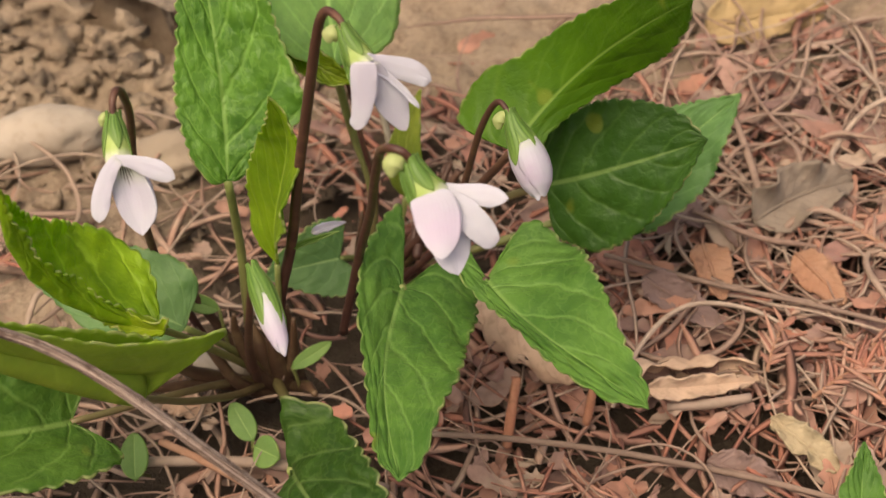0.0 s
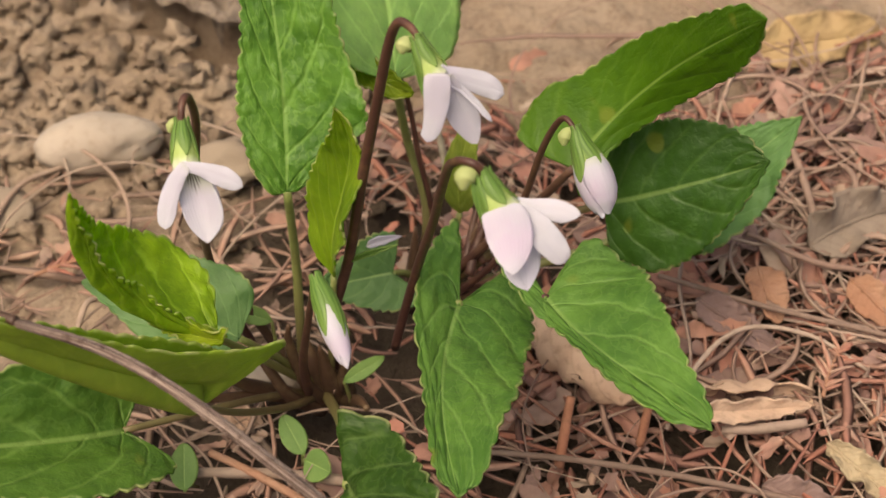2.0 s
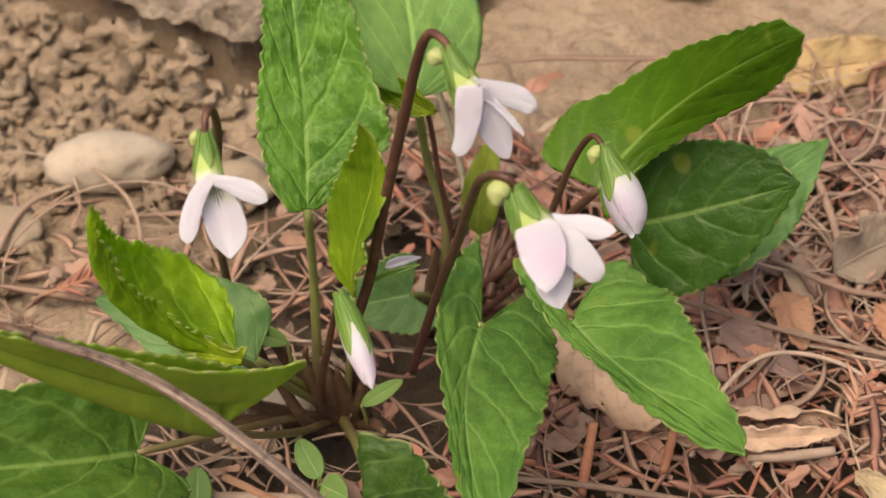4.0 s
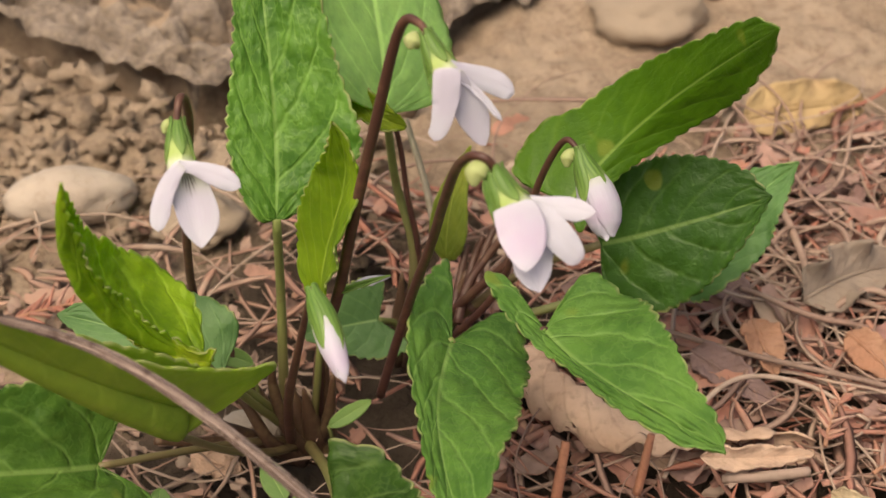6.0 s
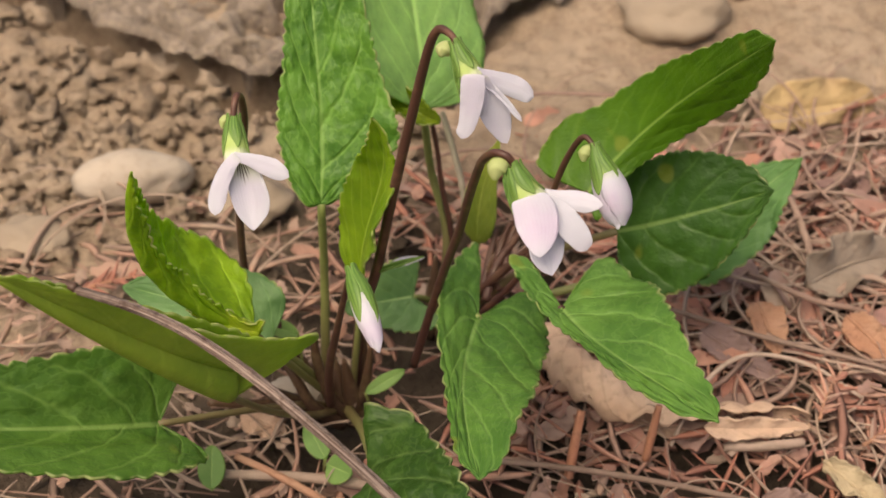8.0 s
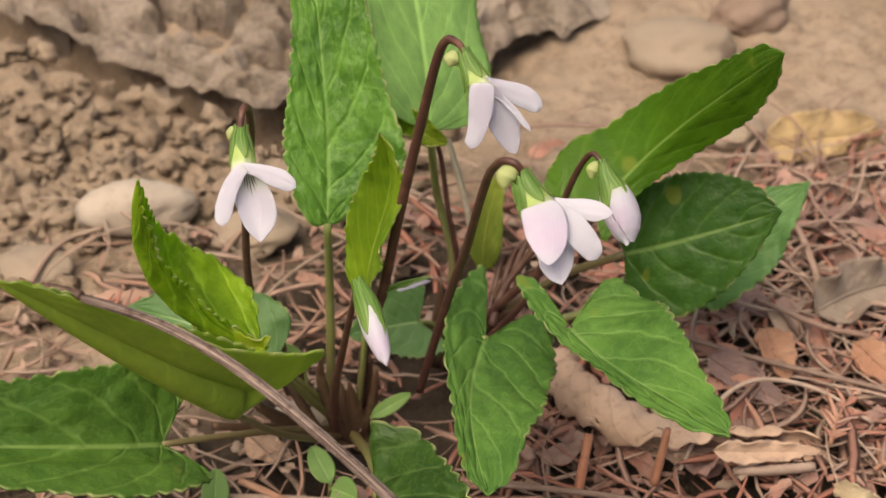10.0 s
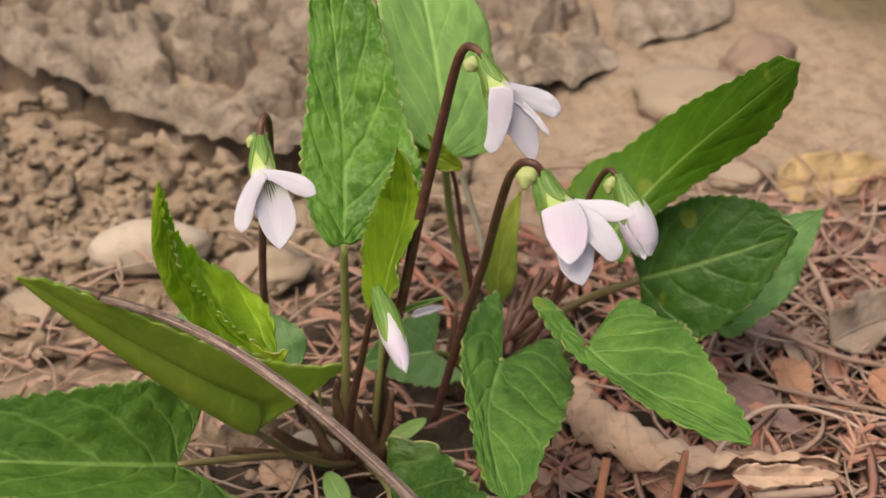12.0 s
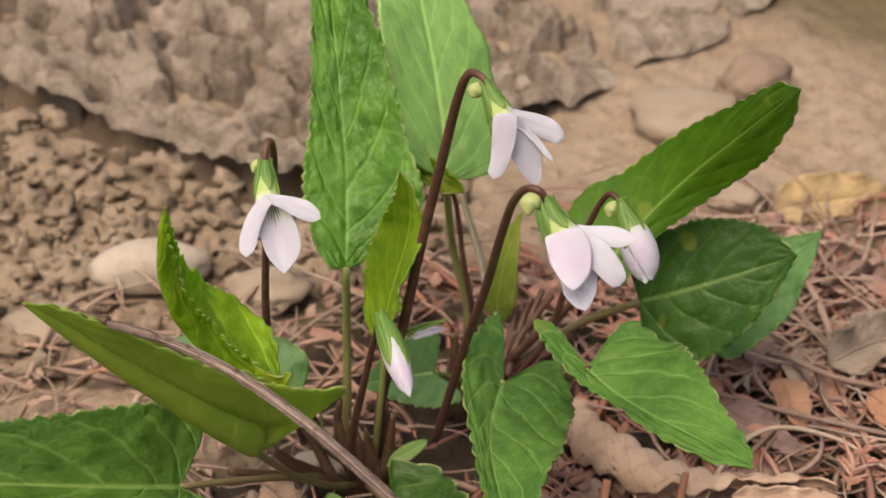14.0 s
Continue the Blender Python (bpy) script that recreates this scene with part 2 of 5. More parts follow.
def earth_material(name, a, b, c, grain, bumpy, humus_shade=False, chips=False):
    m = Mat(name, 0.92, 0.15)
    obj = m.coord("Object")
    n1, n2, n3 = m.noise(obj, 45, 5), m.noise(obj, 260, 5, 0.65), m.noise(obj, grain, 4, 0.7)
    base = m.mix(m.step(n1, 0.35, 0.66), a, b)
    base = m.mix(m.step(n2, 0.44, 0.66), base, c)
    if chips:
        # split flakes, each with its own tone
        turn = m.n("Mapping")
        m.put(obj, turn.inputs["Vector"])
        turn.inputs["Rotation"].default_value = (0, 0, radians(38))
        turn.inputs["Scale"].default_value = (110, 230, 60)
        cell = m.n("TexVoronoi")
        m.put(turn.outputs[0], cell.inputs["Vector"])
        cell.inputs["Scale"].default_value = 1.0
        tone = m.n("SeparateXYZ")
        m.put(cell.outputs["Color"], tone.inputs[0])
        base = m.mix(m.math("MULTIPLY", tone.outputs[0], 0.75), base, m.mix(tone.outputs[1], (0.37, 0.305, 0.26), (0.095, 0.070, 0.056)))
    base = m.mix(m.math("MULTIPLY", m.step(n3, 0.35, 0.75), 0.45), base, (0.46, 0.36, 0.26))
    base = m.mix(m.math("MULTIPLY", m.math("SUBTRACT", 1.0, m.step(n3, 0.25, 0.42)), 0.6), base, (0.16, 0.11, 0.075))
    if humus_shade:
        # dark rotted leaf mould where the litter lies, with the gaps' shade painted in
        sep = m.n("SeparateXYZ")
        m.put(obj, sep.inputs[0])
        far = m.math("ADD", sep.outputs[1], m.math("MULTIPLY", m.math("SUBTRACT", n1, 0.5), 0.03))
        mould_shade = m.math("MULTIPLY", m.math("SUBTRACT", 1.0, m.step(far, 0.024, 0.040)), m.math("MAXIMUM", m.step(sep.outputs[0], -0.034, -0.014), m.math("SUBTRACT", 1.0, m.step(far, -0.020, -0.006))))
        span = m.n("VectorMath")
        span.operation = "LENGTH"
        m.put(obj, span.inputs[0])
        reach = m.math("ADD", span.outputs["Value"], m.math("MULTIPLY", m.math("SUBTRACT", m.noise(obj, 9, 4), 0.5), 0.30))
        near = m.math("SUBTRACT", 1.0, m.step(reach, 0.20, 0.34))
        base = m.mix(m.math("MULTIPLY", m.math("MULTIPLY", mould_shade, near), 0.85), base, (0.034, 0.024, 0.018))
        # dull, darker olive-brown earth beyond the bare sand
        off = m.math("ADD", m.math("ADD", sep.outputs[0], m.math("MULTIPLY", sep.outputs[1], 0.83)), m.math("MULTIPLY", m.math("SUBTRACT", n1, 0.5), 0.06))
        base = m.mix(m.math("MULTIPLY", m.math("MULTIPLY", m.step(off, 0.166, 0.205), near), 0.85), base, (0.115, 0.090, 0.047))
        # patches of dull olive-brown earth go on all around
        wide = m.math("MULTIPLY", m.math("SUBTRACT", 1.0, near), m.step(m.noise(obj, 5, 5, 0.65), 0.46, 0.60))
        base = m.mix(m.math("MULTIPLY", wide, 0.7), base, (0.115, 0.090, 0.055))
    m.colour(base)
    h = m.math("ADD", m.math("MULTIPLY", n2, 0.7), m.math("MULTIPLY", n3, 0.5))
    m.bump(h, bumpy, 0.0016)
    return m.m


def stone_material(name, a, b):
    m = Mat(name, 0.75, 0.3)
    obj = m.coord("Object")
    n1, n2, n3 = m.noise(obj, 60, 5), m.noise(obj, 500, 4), m.noise(obj, 1800, 3)
    base = m.mix(m.step(n1, 0.3, 0.7), a, b)
    base = m.mix(m.math("MULTIPLY", m.step(n2, 0.5, 0.75), 0.4), base, (0.25, 0.19, 0.14))
    m.colour(base)
    m.bump(m.math("ADD", n2, n3), 0.35, 0.0005)
    return m.m


def litter_material(name, stops, rough=0.75, thin=0.0):
    """Dry plant stuff; each loose bit takes its own tone."""
    m = Mat(name, rough, 0.25)
    obj = m.coord("Object")
    r = m.math("FRACT", m.math("ADD", m.island(), m.chance()))
    base = m.ramp(r, stops)
    n = m.noise(obj, 500, 4)
    base = m.mix(m.math("MULTIPLY", m.step(n, 0.4, 0.75), 0.35), base, (0.12, 0.075, 0.05))
    # bleached where it lies on open sand beside the plant
    sep = m.n("SeparateXYZ")
    m.put(obj, sep.inputs[0])
    open_sand = m.math("SUBTRACT", 1.0, m.step(sep.outputs[0], -0.024, 0.004))
    base = m.mix(m.math("MULTIPLY", open_sand, 0.55), base, (0.32, 0.235, 0.18))
    n2 = m.noise(obj, 160, 3)
    base = m.mix(m.math("MULTIPLY", m.step(n2, 0.5, 0.75), 0.3), base, (0.52, 0.42, 0.33))
    m.colour(base)
    m.bump(m.noise(obj, 1500, 3), 0.5, 0.0002)
    if thin:
        m.thin(base, thin)
    return m.m


LEAF = leaf_material()
STALK = stem_material("flower_stalk_skin", (0.075, 0.030, 0.022), (0.085, 0.036, 0.030), (0.14, 0.065, 0.042))
PETIOLE = stem_material("petiole_skin", (0.22, 0.26, 0.080), (0.135, 0.105, 0.045), (0.17, 0.15, 0.06))
REDDISH = stem_material("reddish_petiole_skin", (0.085, 0.040, 0.028), (0.080, 0.034, 0.026), (0.125, 0.065, 0.042))
OLIVE = stem_material("olive_petiole_skin", (0.15, 0.125, 0.055), (0.11, 0.070, 0.036), (0.16, 0.12, 0.055))
GREYSTEM = stem_material("grey_stalk_skin", (0.27, 0.24, 0.17), (0.30, 0.25, 0.19), (0.22, 0.18, 0.12))
BROWN = stem_material("crown_skin", (0.075, 0.04, 0.028), (0.11, 0.06, 0.036), (0.17, 0.11, 0.06))
PETAL = petal_material("white_petal", False)
LIP = petal_material("lined_petal", True)
BLUSH = petal_material("blushed_petal", False, 0.32)
CALYX = calyx_material("calyx_cup", True)
SEPAL = calyx_material("sepal_green", False)
SPUR = Mat("spur_skin", 0.45, 0.3)
SPUR.colour(SPUR.mix(SPUR.noise(SPUR.coord(), 400, 3), (0.42, 0.50, 0.18), (0.52, 0.55, 0.28)))
SPUR.thin((0.6, 0.7, 0.25), 0.3)
SPUR = SPUR.m
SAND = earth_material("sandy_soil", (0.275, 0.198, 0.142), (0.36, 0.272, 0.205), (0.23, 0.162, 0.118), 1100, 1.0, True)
SLAB = earth_material("grey_flaky_stone", (0.195, 0.154, 0.128), (0.285, 0.230, 0.196), (0.110, 0.083, 0.068), 900, 1.0, False, True)
PALE = stone_material("pale_pebble", (0.42, 0.35, 0.29), (0.34, 0.275, 0.225))
BROWNISH = stone_material("brown_rock", (0.205, 0.140, 0.108), (0.25, 0.175, 0.135))
DUSTY = stone_material("dusty_rock", (0.25, 0.195, 0.15), (0.31, 0.24, 0.18))
NEEDLES = litter_material("red_brown_needles", [(0.0, (0.40, 0.165, 0.115)), (0.2, (0.25, 0.108, 0.085)), (0.4, (0.45, 0.23, 0.17)), (0.55, (0.15, 0.073, 0.062)), (0.7, (0.39, 0.275, 0.225)), (0.85, (0.34, 0.130, 0.095)), (1.0, (0.46, 0.30, 0.23))])
STRAW = litter_material("dry_straw", [(0.0, (0.37, 0.255, 0.20)), (0.35, (0.28, 0.175, 0.14)), (0.6, (0.42, 0.315, 0.255)), (0.8, (0.25, 0.145, 0.115)), (1.0, (0.44, 0.32, 0.25))], 0.6)
GREYED = litter_material("weathered_stem", [(0.0, (0.25, 0.175, 0.14)), (0.5, (0.21, 0.135, 0.11)), (1.0, (0.29, 0.21, 0.17))], 0.7)
FLAKES = litter_material("dry_leaf_bits", [(0.0, (0.45, 0.19, 0.14)), (0.2, (0.40, 0.25, 0.21)), (0.4, (0.21, 0.125, 0.115)), (0.6, (0.50, 0.25, 0.18)), (0.8, (0.32, 0.18, 0.165)), (1.0, (0.46, 0.36, 0.28))], 0.75, 0.1)


def dead_leaf_material(name, a, b, vein):
    m = Mat(name, 0.7, 0.25)
    obj, uv = m.coord(), m.coord("UV")
    sep = m.n("SeparateXYZ")
    m.put(uv, sep.inputs[0])
    n = m.noise(obj, 120, 5)
    base = m.mix(m.step(n, 0.3, 0.7), a, b)
    k = m.math("ABSOLUTE", m.math("MULTIPLY", m.math("SUBTRACT", sep.outputs[0], 0.5), 2.0))
    ph = m.math("MULTIPLY", m.math("SUBTRACT", sep.outputs[1], m.math("MULTIPLY", k, 0.2)), 12.0)
    near = m.math("ABSOLUTE", m.math("SUBTRACT", m.math("FRACT", m.math("ADD", ph, 5.0)), 0.5))
    line = m.math("SUBTRACT", 1.0, m.step(near, 0.02, 0.12))
    base = m.mix(m.math("MULTIPLY", line, 0.22), base, vein)
    base = m.mix(m.math("MULTIPLY", m.step(m.noise(obj, 700, 4), 0.5, 0.75), 0.35), base, (0.18, 0.10, 0.06))
    m.colour(base)
    m.bump(m.math("ADD", m.math("MULTIPLY", line, 0.3), m.noise(obj, 900, 3)), 0.5, 0.0004)
    m.thin(base, 0.12)
    return m.m


TAN = dead_leaf_material("tan_dead_leaf", (0.68, 0.48, 0.36), (0.55, 0.37, 0.27), (0.42, 0.27, 0.19))
YELLOWED = dead_leaf_material("yellowed_dead_leaf", (0.50, 0.36, 0.19), (0.40, 0.275, 0.155), (0.43, 0.30, 0.16))
RED_STALK = dead_leaf_material("red_brown_stalk", (0.46, 0.19, 0.12), (0.50, 0.24, 0.155), (0.37, 0.145, 0.09))
RUSSET = dead_leaf_material("russet_dead_leaf", (0.38, 0.19, 0.12), (0.43, 0.25, 0.17), (0.29, 0.14, 0.085))
PURPLISH = dead_leaf_material("purplish_dead_leaf", (0.25, 0.165, 0.155), (0.30, 0.20, 0.18), (0.19, 0.12, 0.11))
GREYLEAF = dead_leaf_material("grey_dead_leaf", (0.31, 0.245, 0.20), (0.25, 0.195, 0.16), (0.20, 0.15, 0.125))
CREAM = dead_leaf_material("cream_chip", (0.46, 0.37, 0.25), (0.38, 0.29, 0.19), (0.44, 0.33, 0.22))


def bark_twig_material():
    m = Mat("grey_twig_bark", 0.65, 0.3)
    sep = m.n("SeparateXYZ")
    m.put(m.coord("UV"), sep.inputs[0])
    obj = m.coord()
    comb = m.n("CombineXYZ")
    m.put(m.math("MULTIPLY", sep.outputs[0], 16.0), comb.inputs[0])
    m.put(m.math("MULTIPLY", sep.outputs[1], 5.0), comb.inputs[1])
    n = m.noise(comb.outputs[0], 1.4, 5)
    base = m.mix(m.step(n, 0.40, 0.60), (0.12, 0.075, 0.062), (0.38, 0.29, 0.25))
    base = m.mix(m.step(m.noise(obj, 700, 5, 0.7), 0.5, 0.66), base, (0.10, 0.062, 0.05))
    tip = m.math("SUBTRACT", 1.0, m.step(sep.outputs[1], 0.04, 0.22))
    base = m.mix(m.math("MULTIPLY", tip, 0.7), base, (0.10, 0.065, 0.055))
    m.colour(base)
    m.bump(m.math("ADD", n, m.math("MULTIPLY", m.noise(obj, 1500, 3), 0.5)), 0.9, 0.0004)
    return m.m


TWIG = bark_twig_material()

# ---------------------------------------------------------------- mesh helpers


def mesh_object(name, verts, faces, material, uvs=None, smooth=True):
    me = bpy.data.meshes.new(name)
    me.from_pydata([tuple(v) for v in verts], [], [tuple(int(i) for i in f) for f in faces])
    if uvs is not None:
        lay = me.uv_layers.new(name="UVMap")
        idx = np.empty(len(me.loops), dtype=np.int32)
        me.loops.foreach_get("vertex_index", idx)
        lay.data.foreach_set("uv", np.asarray(uvs, dtype=np.float32)[idx].ravel())
    if smooth:
        me.polygons.foreach_set("use_smooth", [True] * len(me.polygons))
    me.materials.append(material)
    me.update()
    return new(name, me)


def part(ob, parent, label=""):
    ob.parent = parent
    if label:
        tagged(ob, label)
    return ob


def spline(points, per=6):
    """A smooth line through the points."""
    c = np.asarray(points, float)
    p = np.vstack([2 * c[0] - c[1], c, 2 * c[-1] - c[-2]])
    out = []
    for i in range(len(c) - 1):
        a, b, d, e = p[i:i + 4]
        for u in np.arange(per) / per:
            out.append(0.5 * (2 * b + (d - a) * u + (2 * a - 5 * b + 4 * d - e) * u * u + (3 * b - a - 3 * d + e) * u ** 3))
    out.append(c[-1])
    return np.array(out)


def tube_data(line, radii, sides=10, wobble=0.0, seed=0, groove=0.0):
    """Vertices, faces and uvs of a round stem along a line."""
    line = np.asarray(line, float)
    n = len(line)
    radii = np.interp(np.linspace(0, 1, n), np.linspace(0, 1, len(radii)), radii)
    tan = np.gradient(line, axis=0)
    tan /= np.linalg.norm(tan, axis=1, keepdims=True) + 1e-12
    ref = np.array([0.31, 0.87, 0.37])
    side = np.cross(tan, ref)
    side /= np.linalg.norm(side, axis=1, keepdims=True) + 1e-12
    other = np.cross(tan, side)
    rng = np.random.RandomState(seed)
    verts, uvs, faces = [], [], []
    for i in range(n):
        for j in range(sides):
            a = 2 * math.pi * j / sides
            r = radii[i] * (1 + wobble * (rng.rand() - 0.5) + groove * math.cos(3 * a + 0.9) * math.cos(5 * a))
            verts.append(line[i] + r * (math.cos(a) * side[i] + math.sin(a) * other[i]))
            uvs.append((j / sides, i / (n - 1)))
    for i in range(n - 1):
        for j in range(sides):
            k = (j + 1) % sides
            faces.append((i * sides + j, i * sides + k, (i + 1) * sides + k, (i + 1) * sides + j))
    faces.append(tuple(range(sides - 1, -1, -1)))
    faces.append(tuple((n - 1) * sides + j for j in range(sides)))
    return np.array(verts), faces, uvs


def tube(name, points, radii, material, per=6, sides=10, wobble=0.0, groove=0.0):
    v, f, uv = tube_data(spline(points, per), radii, sides, wobble, 0, groove)
    return mesh_object(name, v * MM, f, material, uv)


def bezier(c, a):
    a = np.asarray(a, float)[..., None]
    s = np.clip(a, 0, 1)
    b = 1 - s
    place = b ** 3 * c[0] + 3 * b * b * s * c[1] + 3 * b * s * s * c[2] + s ** 3 * c[3]
    tan = 3 * (b * b * (c[1] - c[0]) + 2 * b * s * (c[2] - c[1]) + s * s * (c[3] - c[2]))
    return place + (a - s) * 3 * (c[1] - c[0]), tan / np.linalg.norm(tan, axis=-1, keepdims=True)


FACING = np.array([0, -0.7, 0.714])


def blade(name, material, rib, turn, widths, folds, shape, lobes=(0.0, 0.0), teeth=0, tooth=0.0, relief=0.0, wave=0.0, curl=0.0, rows=60, cols=10, thick=0.25, seed=0, facing=None):
    """A leaf or petal in millimetres: a midrib of four control points, two halves of given width, folded up from the rib.
    turn: the blade's roll at foot and tip; shape: where it is widest and how full; lobes: how far the halves reach back past the foot."""
    c = np.asarray(rib, float).reshape(4, 3)
    rng = np.random.RandomState(seed + 7)
    v = np.linspace(0, 1, rows + 1)
    halves = {}
    for i, s in enumerate((-1, 1)):
        k = np.linspace(0, 1, cols + 1)
        vv, kk = np.meshgrid(v, k, indexing="ij")
        full = np.sin(np.pi * np.clip(vv, 0, 1) ** shape[0])
        full = np.clip(full, 0, 1) ** shape[1] * (1 - np.exp(-vv / 0.03))
        across = widths[i] * full * kk
        if teeth:
            run = vv * teeth + 0.37 * s + 0.30 * np.sin(vv * 11 + seed) + 0.22 * np.sin(vv * 29 + 2 * seed + s)
            saw = run % 1.0
            bite = np.where(saw < 0.72, np.sin(saw / 0.72 * math.pi / 2), (1 - saw) / 0.28)
            size = 0.45 + 0.55 * np.abs(np.sin(np.floor(run) * 2.7 + seed * 1.3))
            across = across + 0.85 * tooth * size * (bite - 0.7) * np.clip((kk - 0.8) / 0.2, 0, 1) * np.clip(full * 3, 0, 1)
        along = vv - kk * lobes[i] * np.sin(np.pi * np.clip(vv / 0.45, 0, 1))
        place, tan = bezier(c, along)
        front = FACING if facing is None else np.asarray(facing, float)
        nor = front - tan * (tan @ front)[..., None]
        nor /= np.linalg.norm(nor, axis=-1, keepdims=True)
        sid = np.cross(tan, nor)
        ph = np.radians(turn[0] + (turn[1] - turn[0]) * vv)[..., None]
        sid, nor = np.cos(ph) * sid + np.sin(ph) * nor, np.cos(ph) * nor - np.sin(ph) * sid
        th = np.radians(folds[i])
        out = np.cos(th) * s * sid + np.sin(th) * nor
        up = np.cos(th) * nor - np.sin(th) * s * sid
        lift = curl * kk ** 2 * full
        if wave:
            lift = lift + wave * kk ** 2 * np.sin(vv * 17 + 2.1 * s + seed) * full
            lift = lift + 0.5 * wave * kk ** 2 * np.sin(vv * 31 + seed * 1.7 + s) * full
        if relief:
            phase = (vv - 0.50 * kk ** 1.10 + (0.045 if s > 0 else 0)) * 6.0 % 1.0
            lift = lift + relief * (np.abs(np.sin(np.pi * (phase - 0.5))) - 0.5) * np.clip(kk * 6, 0, 1) * np.clip((1 - kk) * 4, 0, 1) * full
            lift = lift - relief * 1.1 * np.exp(-(kk / 0.06) ** 2) * full
            bumps = sum(np.sin(vv * a + kk * b * s + e) for a, b, e in rng.uniform((18, 8, 0), (70, 30, 6), (6, 3))) / 4
            lift = lift + relief * 1.0 * bumps * kk
        halves[s] = place + across[..., None] * out + lift[..., None] * up
    pts = np.concatenate([halves[-1][:, :0:-1], halves[1]], axis=1)
    ncol = 2 * cols + 1
    ku = np.concatenate([-np.linspace(0, 1, cols + 1)[:0:-1], np.linspace(0, 1, cols + 1)])
    uvs = [(0.5 + 0.5 * q, w - 0.22 * abs(q) ** 1.1 if material is LEAF else w) for w in v for q in ku]
    faces = [(r * ncol + q, r * ncol + q + 1, (r + 1) * ncol + q + 1, (r + 1) * ncol + q) for r in range(rows) for q in range(ncol - 1)]
    ob = mesh_object(name, pts.reshape(-1, 3) * MM, faces, material, uvs)
    sol = ob.modifiers.new("thickness", "SOLIDIFY")
    sol.thickness, sol.offset = thick * MM, 0.0
    return ob


def lamina(name, material, rib, turn, folds, left, right, teeth=0, tooth=0.0, relief=0.0, wave=0.0, curl=0.0, rows=120, cols=14, thick=0.25, seed=0, cup=0.0):
    """A leaf or petal in millimetres whose two halves have outlines of their own. rib: four control points from foot to tip;
    left, right: outline as (share of the rib's length, width), from the foot round the basal lobe to the tip."""
    c = np.asarray(rib, float).reshape(4, 3)
    rng = np.random.RandomState(seed + 7)
    length = float(np.linalg.norm(np.diff(bezier(c, np.linspace(0, 1, 30))[0], axis=0), axis=1).sum())
    v, k = np.linspace(0, 1, rows + 1), np.linspace(0, 1, cols + 1)
    kk = k[None, :]
    outlines, anchors, bites = {}, [], {}
    for s, pts in ((-1, left), (1, right)):
        q = spline([(0, 0)] + list(pts) + [(1, 0)], 12) * (length, 1.0)
        run = np.concatenate([[0], np.cumsum(np.linalg.norm(np.diff(q, axis=0), axis=1))])
        q = np.stack([np.interp(v * run[-1], run, q[:, i]) for i in (0, 1)], 1)
        anchors.append(np.maximum.accumulate(np.clip(q[:, 0] / length, 0, 1)))
        d = np.gradient(q, axis=0)
        nrm = np.stack([-d[:, 1], d[:, 0]], 1) / (np.linalg.norm(d, axis=1, keepdims=True) + 1e-9)
        saw_at = v * teeth + 0.37 * s + 0.25 * np.sin(v * 11 + seed) + 0.18 * np.sin(v * 29 + 2 * seed + s)
        saw = saw_at % 1.0
        bite = np.where(saw < 0.74, np.sin(saw / 0.74 * math.pi / 2) ** 0.8, (1 - saw) / 0.26)
        size = 0.6 + 0.4 * np.abs(np.sin(np.floor(saw_at) * 2.7 + seed * 1.3))
        ends = np.clip((v - 0.07) / 0.08, 0, 1) * np.clip((1 - v) / 0.03, 0, 1)
        bites[s] = np.clip((saw - 0.62) / 0.1, 0, 1) * np.clip((0.84 - saw) / 0.08, 0, 1) * ends * (size > 0.75)
        outlines[s] = q, nrm * (tooth * size * (bite - 0.75) * ends)[:, None]
    root = 0.5 * (anchors[0] + anchors[1])
    root = root * (0.84 + 0.16 * root)
    halves = {}
    for i, s in enumerate((-1, 1)):
        q, saw = outlines[s]
        grow = np.clip((kk - 0.72) / 0.28, 0, 1)
        along = root[:, None] * (1 - kk) + q[:, :1] / length * kk + saw[:, :1] / length * grow
        across = q[:, 1:] * kk + saw[:, 1:] * grow
        full = q[:, 1:] / max(q[:, 1].max(), 1e-6)
        vv = np.broadcast_to(v[:, None], along.shape)
        place, tan = bezier(c, along)
        nor = FACING - tan * (tan @ FACING)[..., None]
        nor /= np.linalg.norm(nor, axis=-1, keepdims=True)
        sid = np.cross(tan, nor)
        ph = np.radians(turn[0] + (turn[1] - turn[0]) * np.clip(along, 0, 1))[..., None]
        sid, nor = np.cos(ph) * sid + np.sin(ph) * nor, np.cos(ph) * nor - np.sin(ph) * sid
        th = np.radians(folds[i]) * np.clip(kk * 2.5, 0, 1)[..., None]
        out = np.cos(th) * s * sid + np.sin(th) * nor
        up = np.cos(th) * nor - np.sin(th) * s * sid
        lift = curl * kk ** 2 * full + cup * np.cos(0.5 * np.pi * kk) * full
        if wave:
            lift = lift + wave * kk ** 2 * full * (np.sin(vv * 17 + 2.1 * s + seed) + 0.5 * np.sin(vv * 31 + seed * 1.7 + s))
        if relief:
            phase = (vv - 0.28 * kk ** 1.10 + (0.045 if s > 0 else 0)) * 6.0 % 1.0
            calm = np.clip(kk * 6, 0, 1) * np.clip((1 - kk) * 4, 0, 1) * full
            lift = lift + relief * (np.abs(np.sin(np.pi * (phase - 0.5))) - 0.5) * calm
            lift = lift - relief * 1.2 * np.exp(-(kk / 0.06) ** 2) * full
            bumps = sum(np.sin(vv * a + kk * b * s + e) for a, b, e in rng.uniform((18, 8, 0), (80, 30, 6), (7, 3))) / 4
            lift = lift + relief * 0.9 * bumps * kk
        halves[s] = place + across[..., None] * out + lift[..., None] * up
    pts = np.concatenate([halves[-1][:, :0:-1], halves[1]], axis=1)
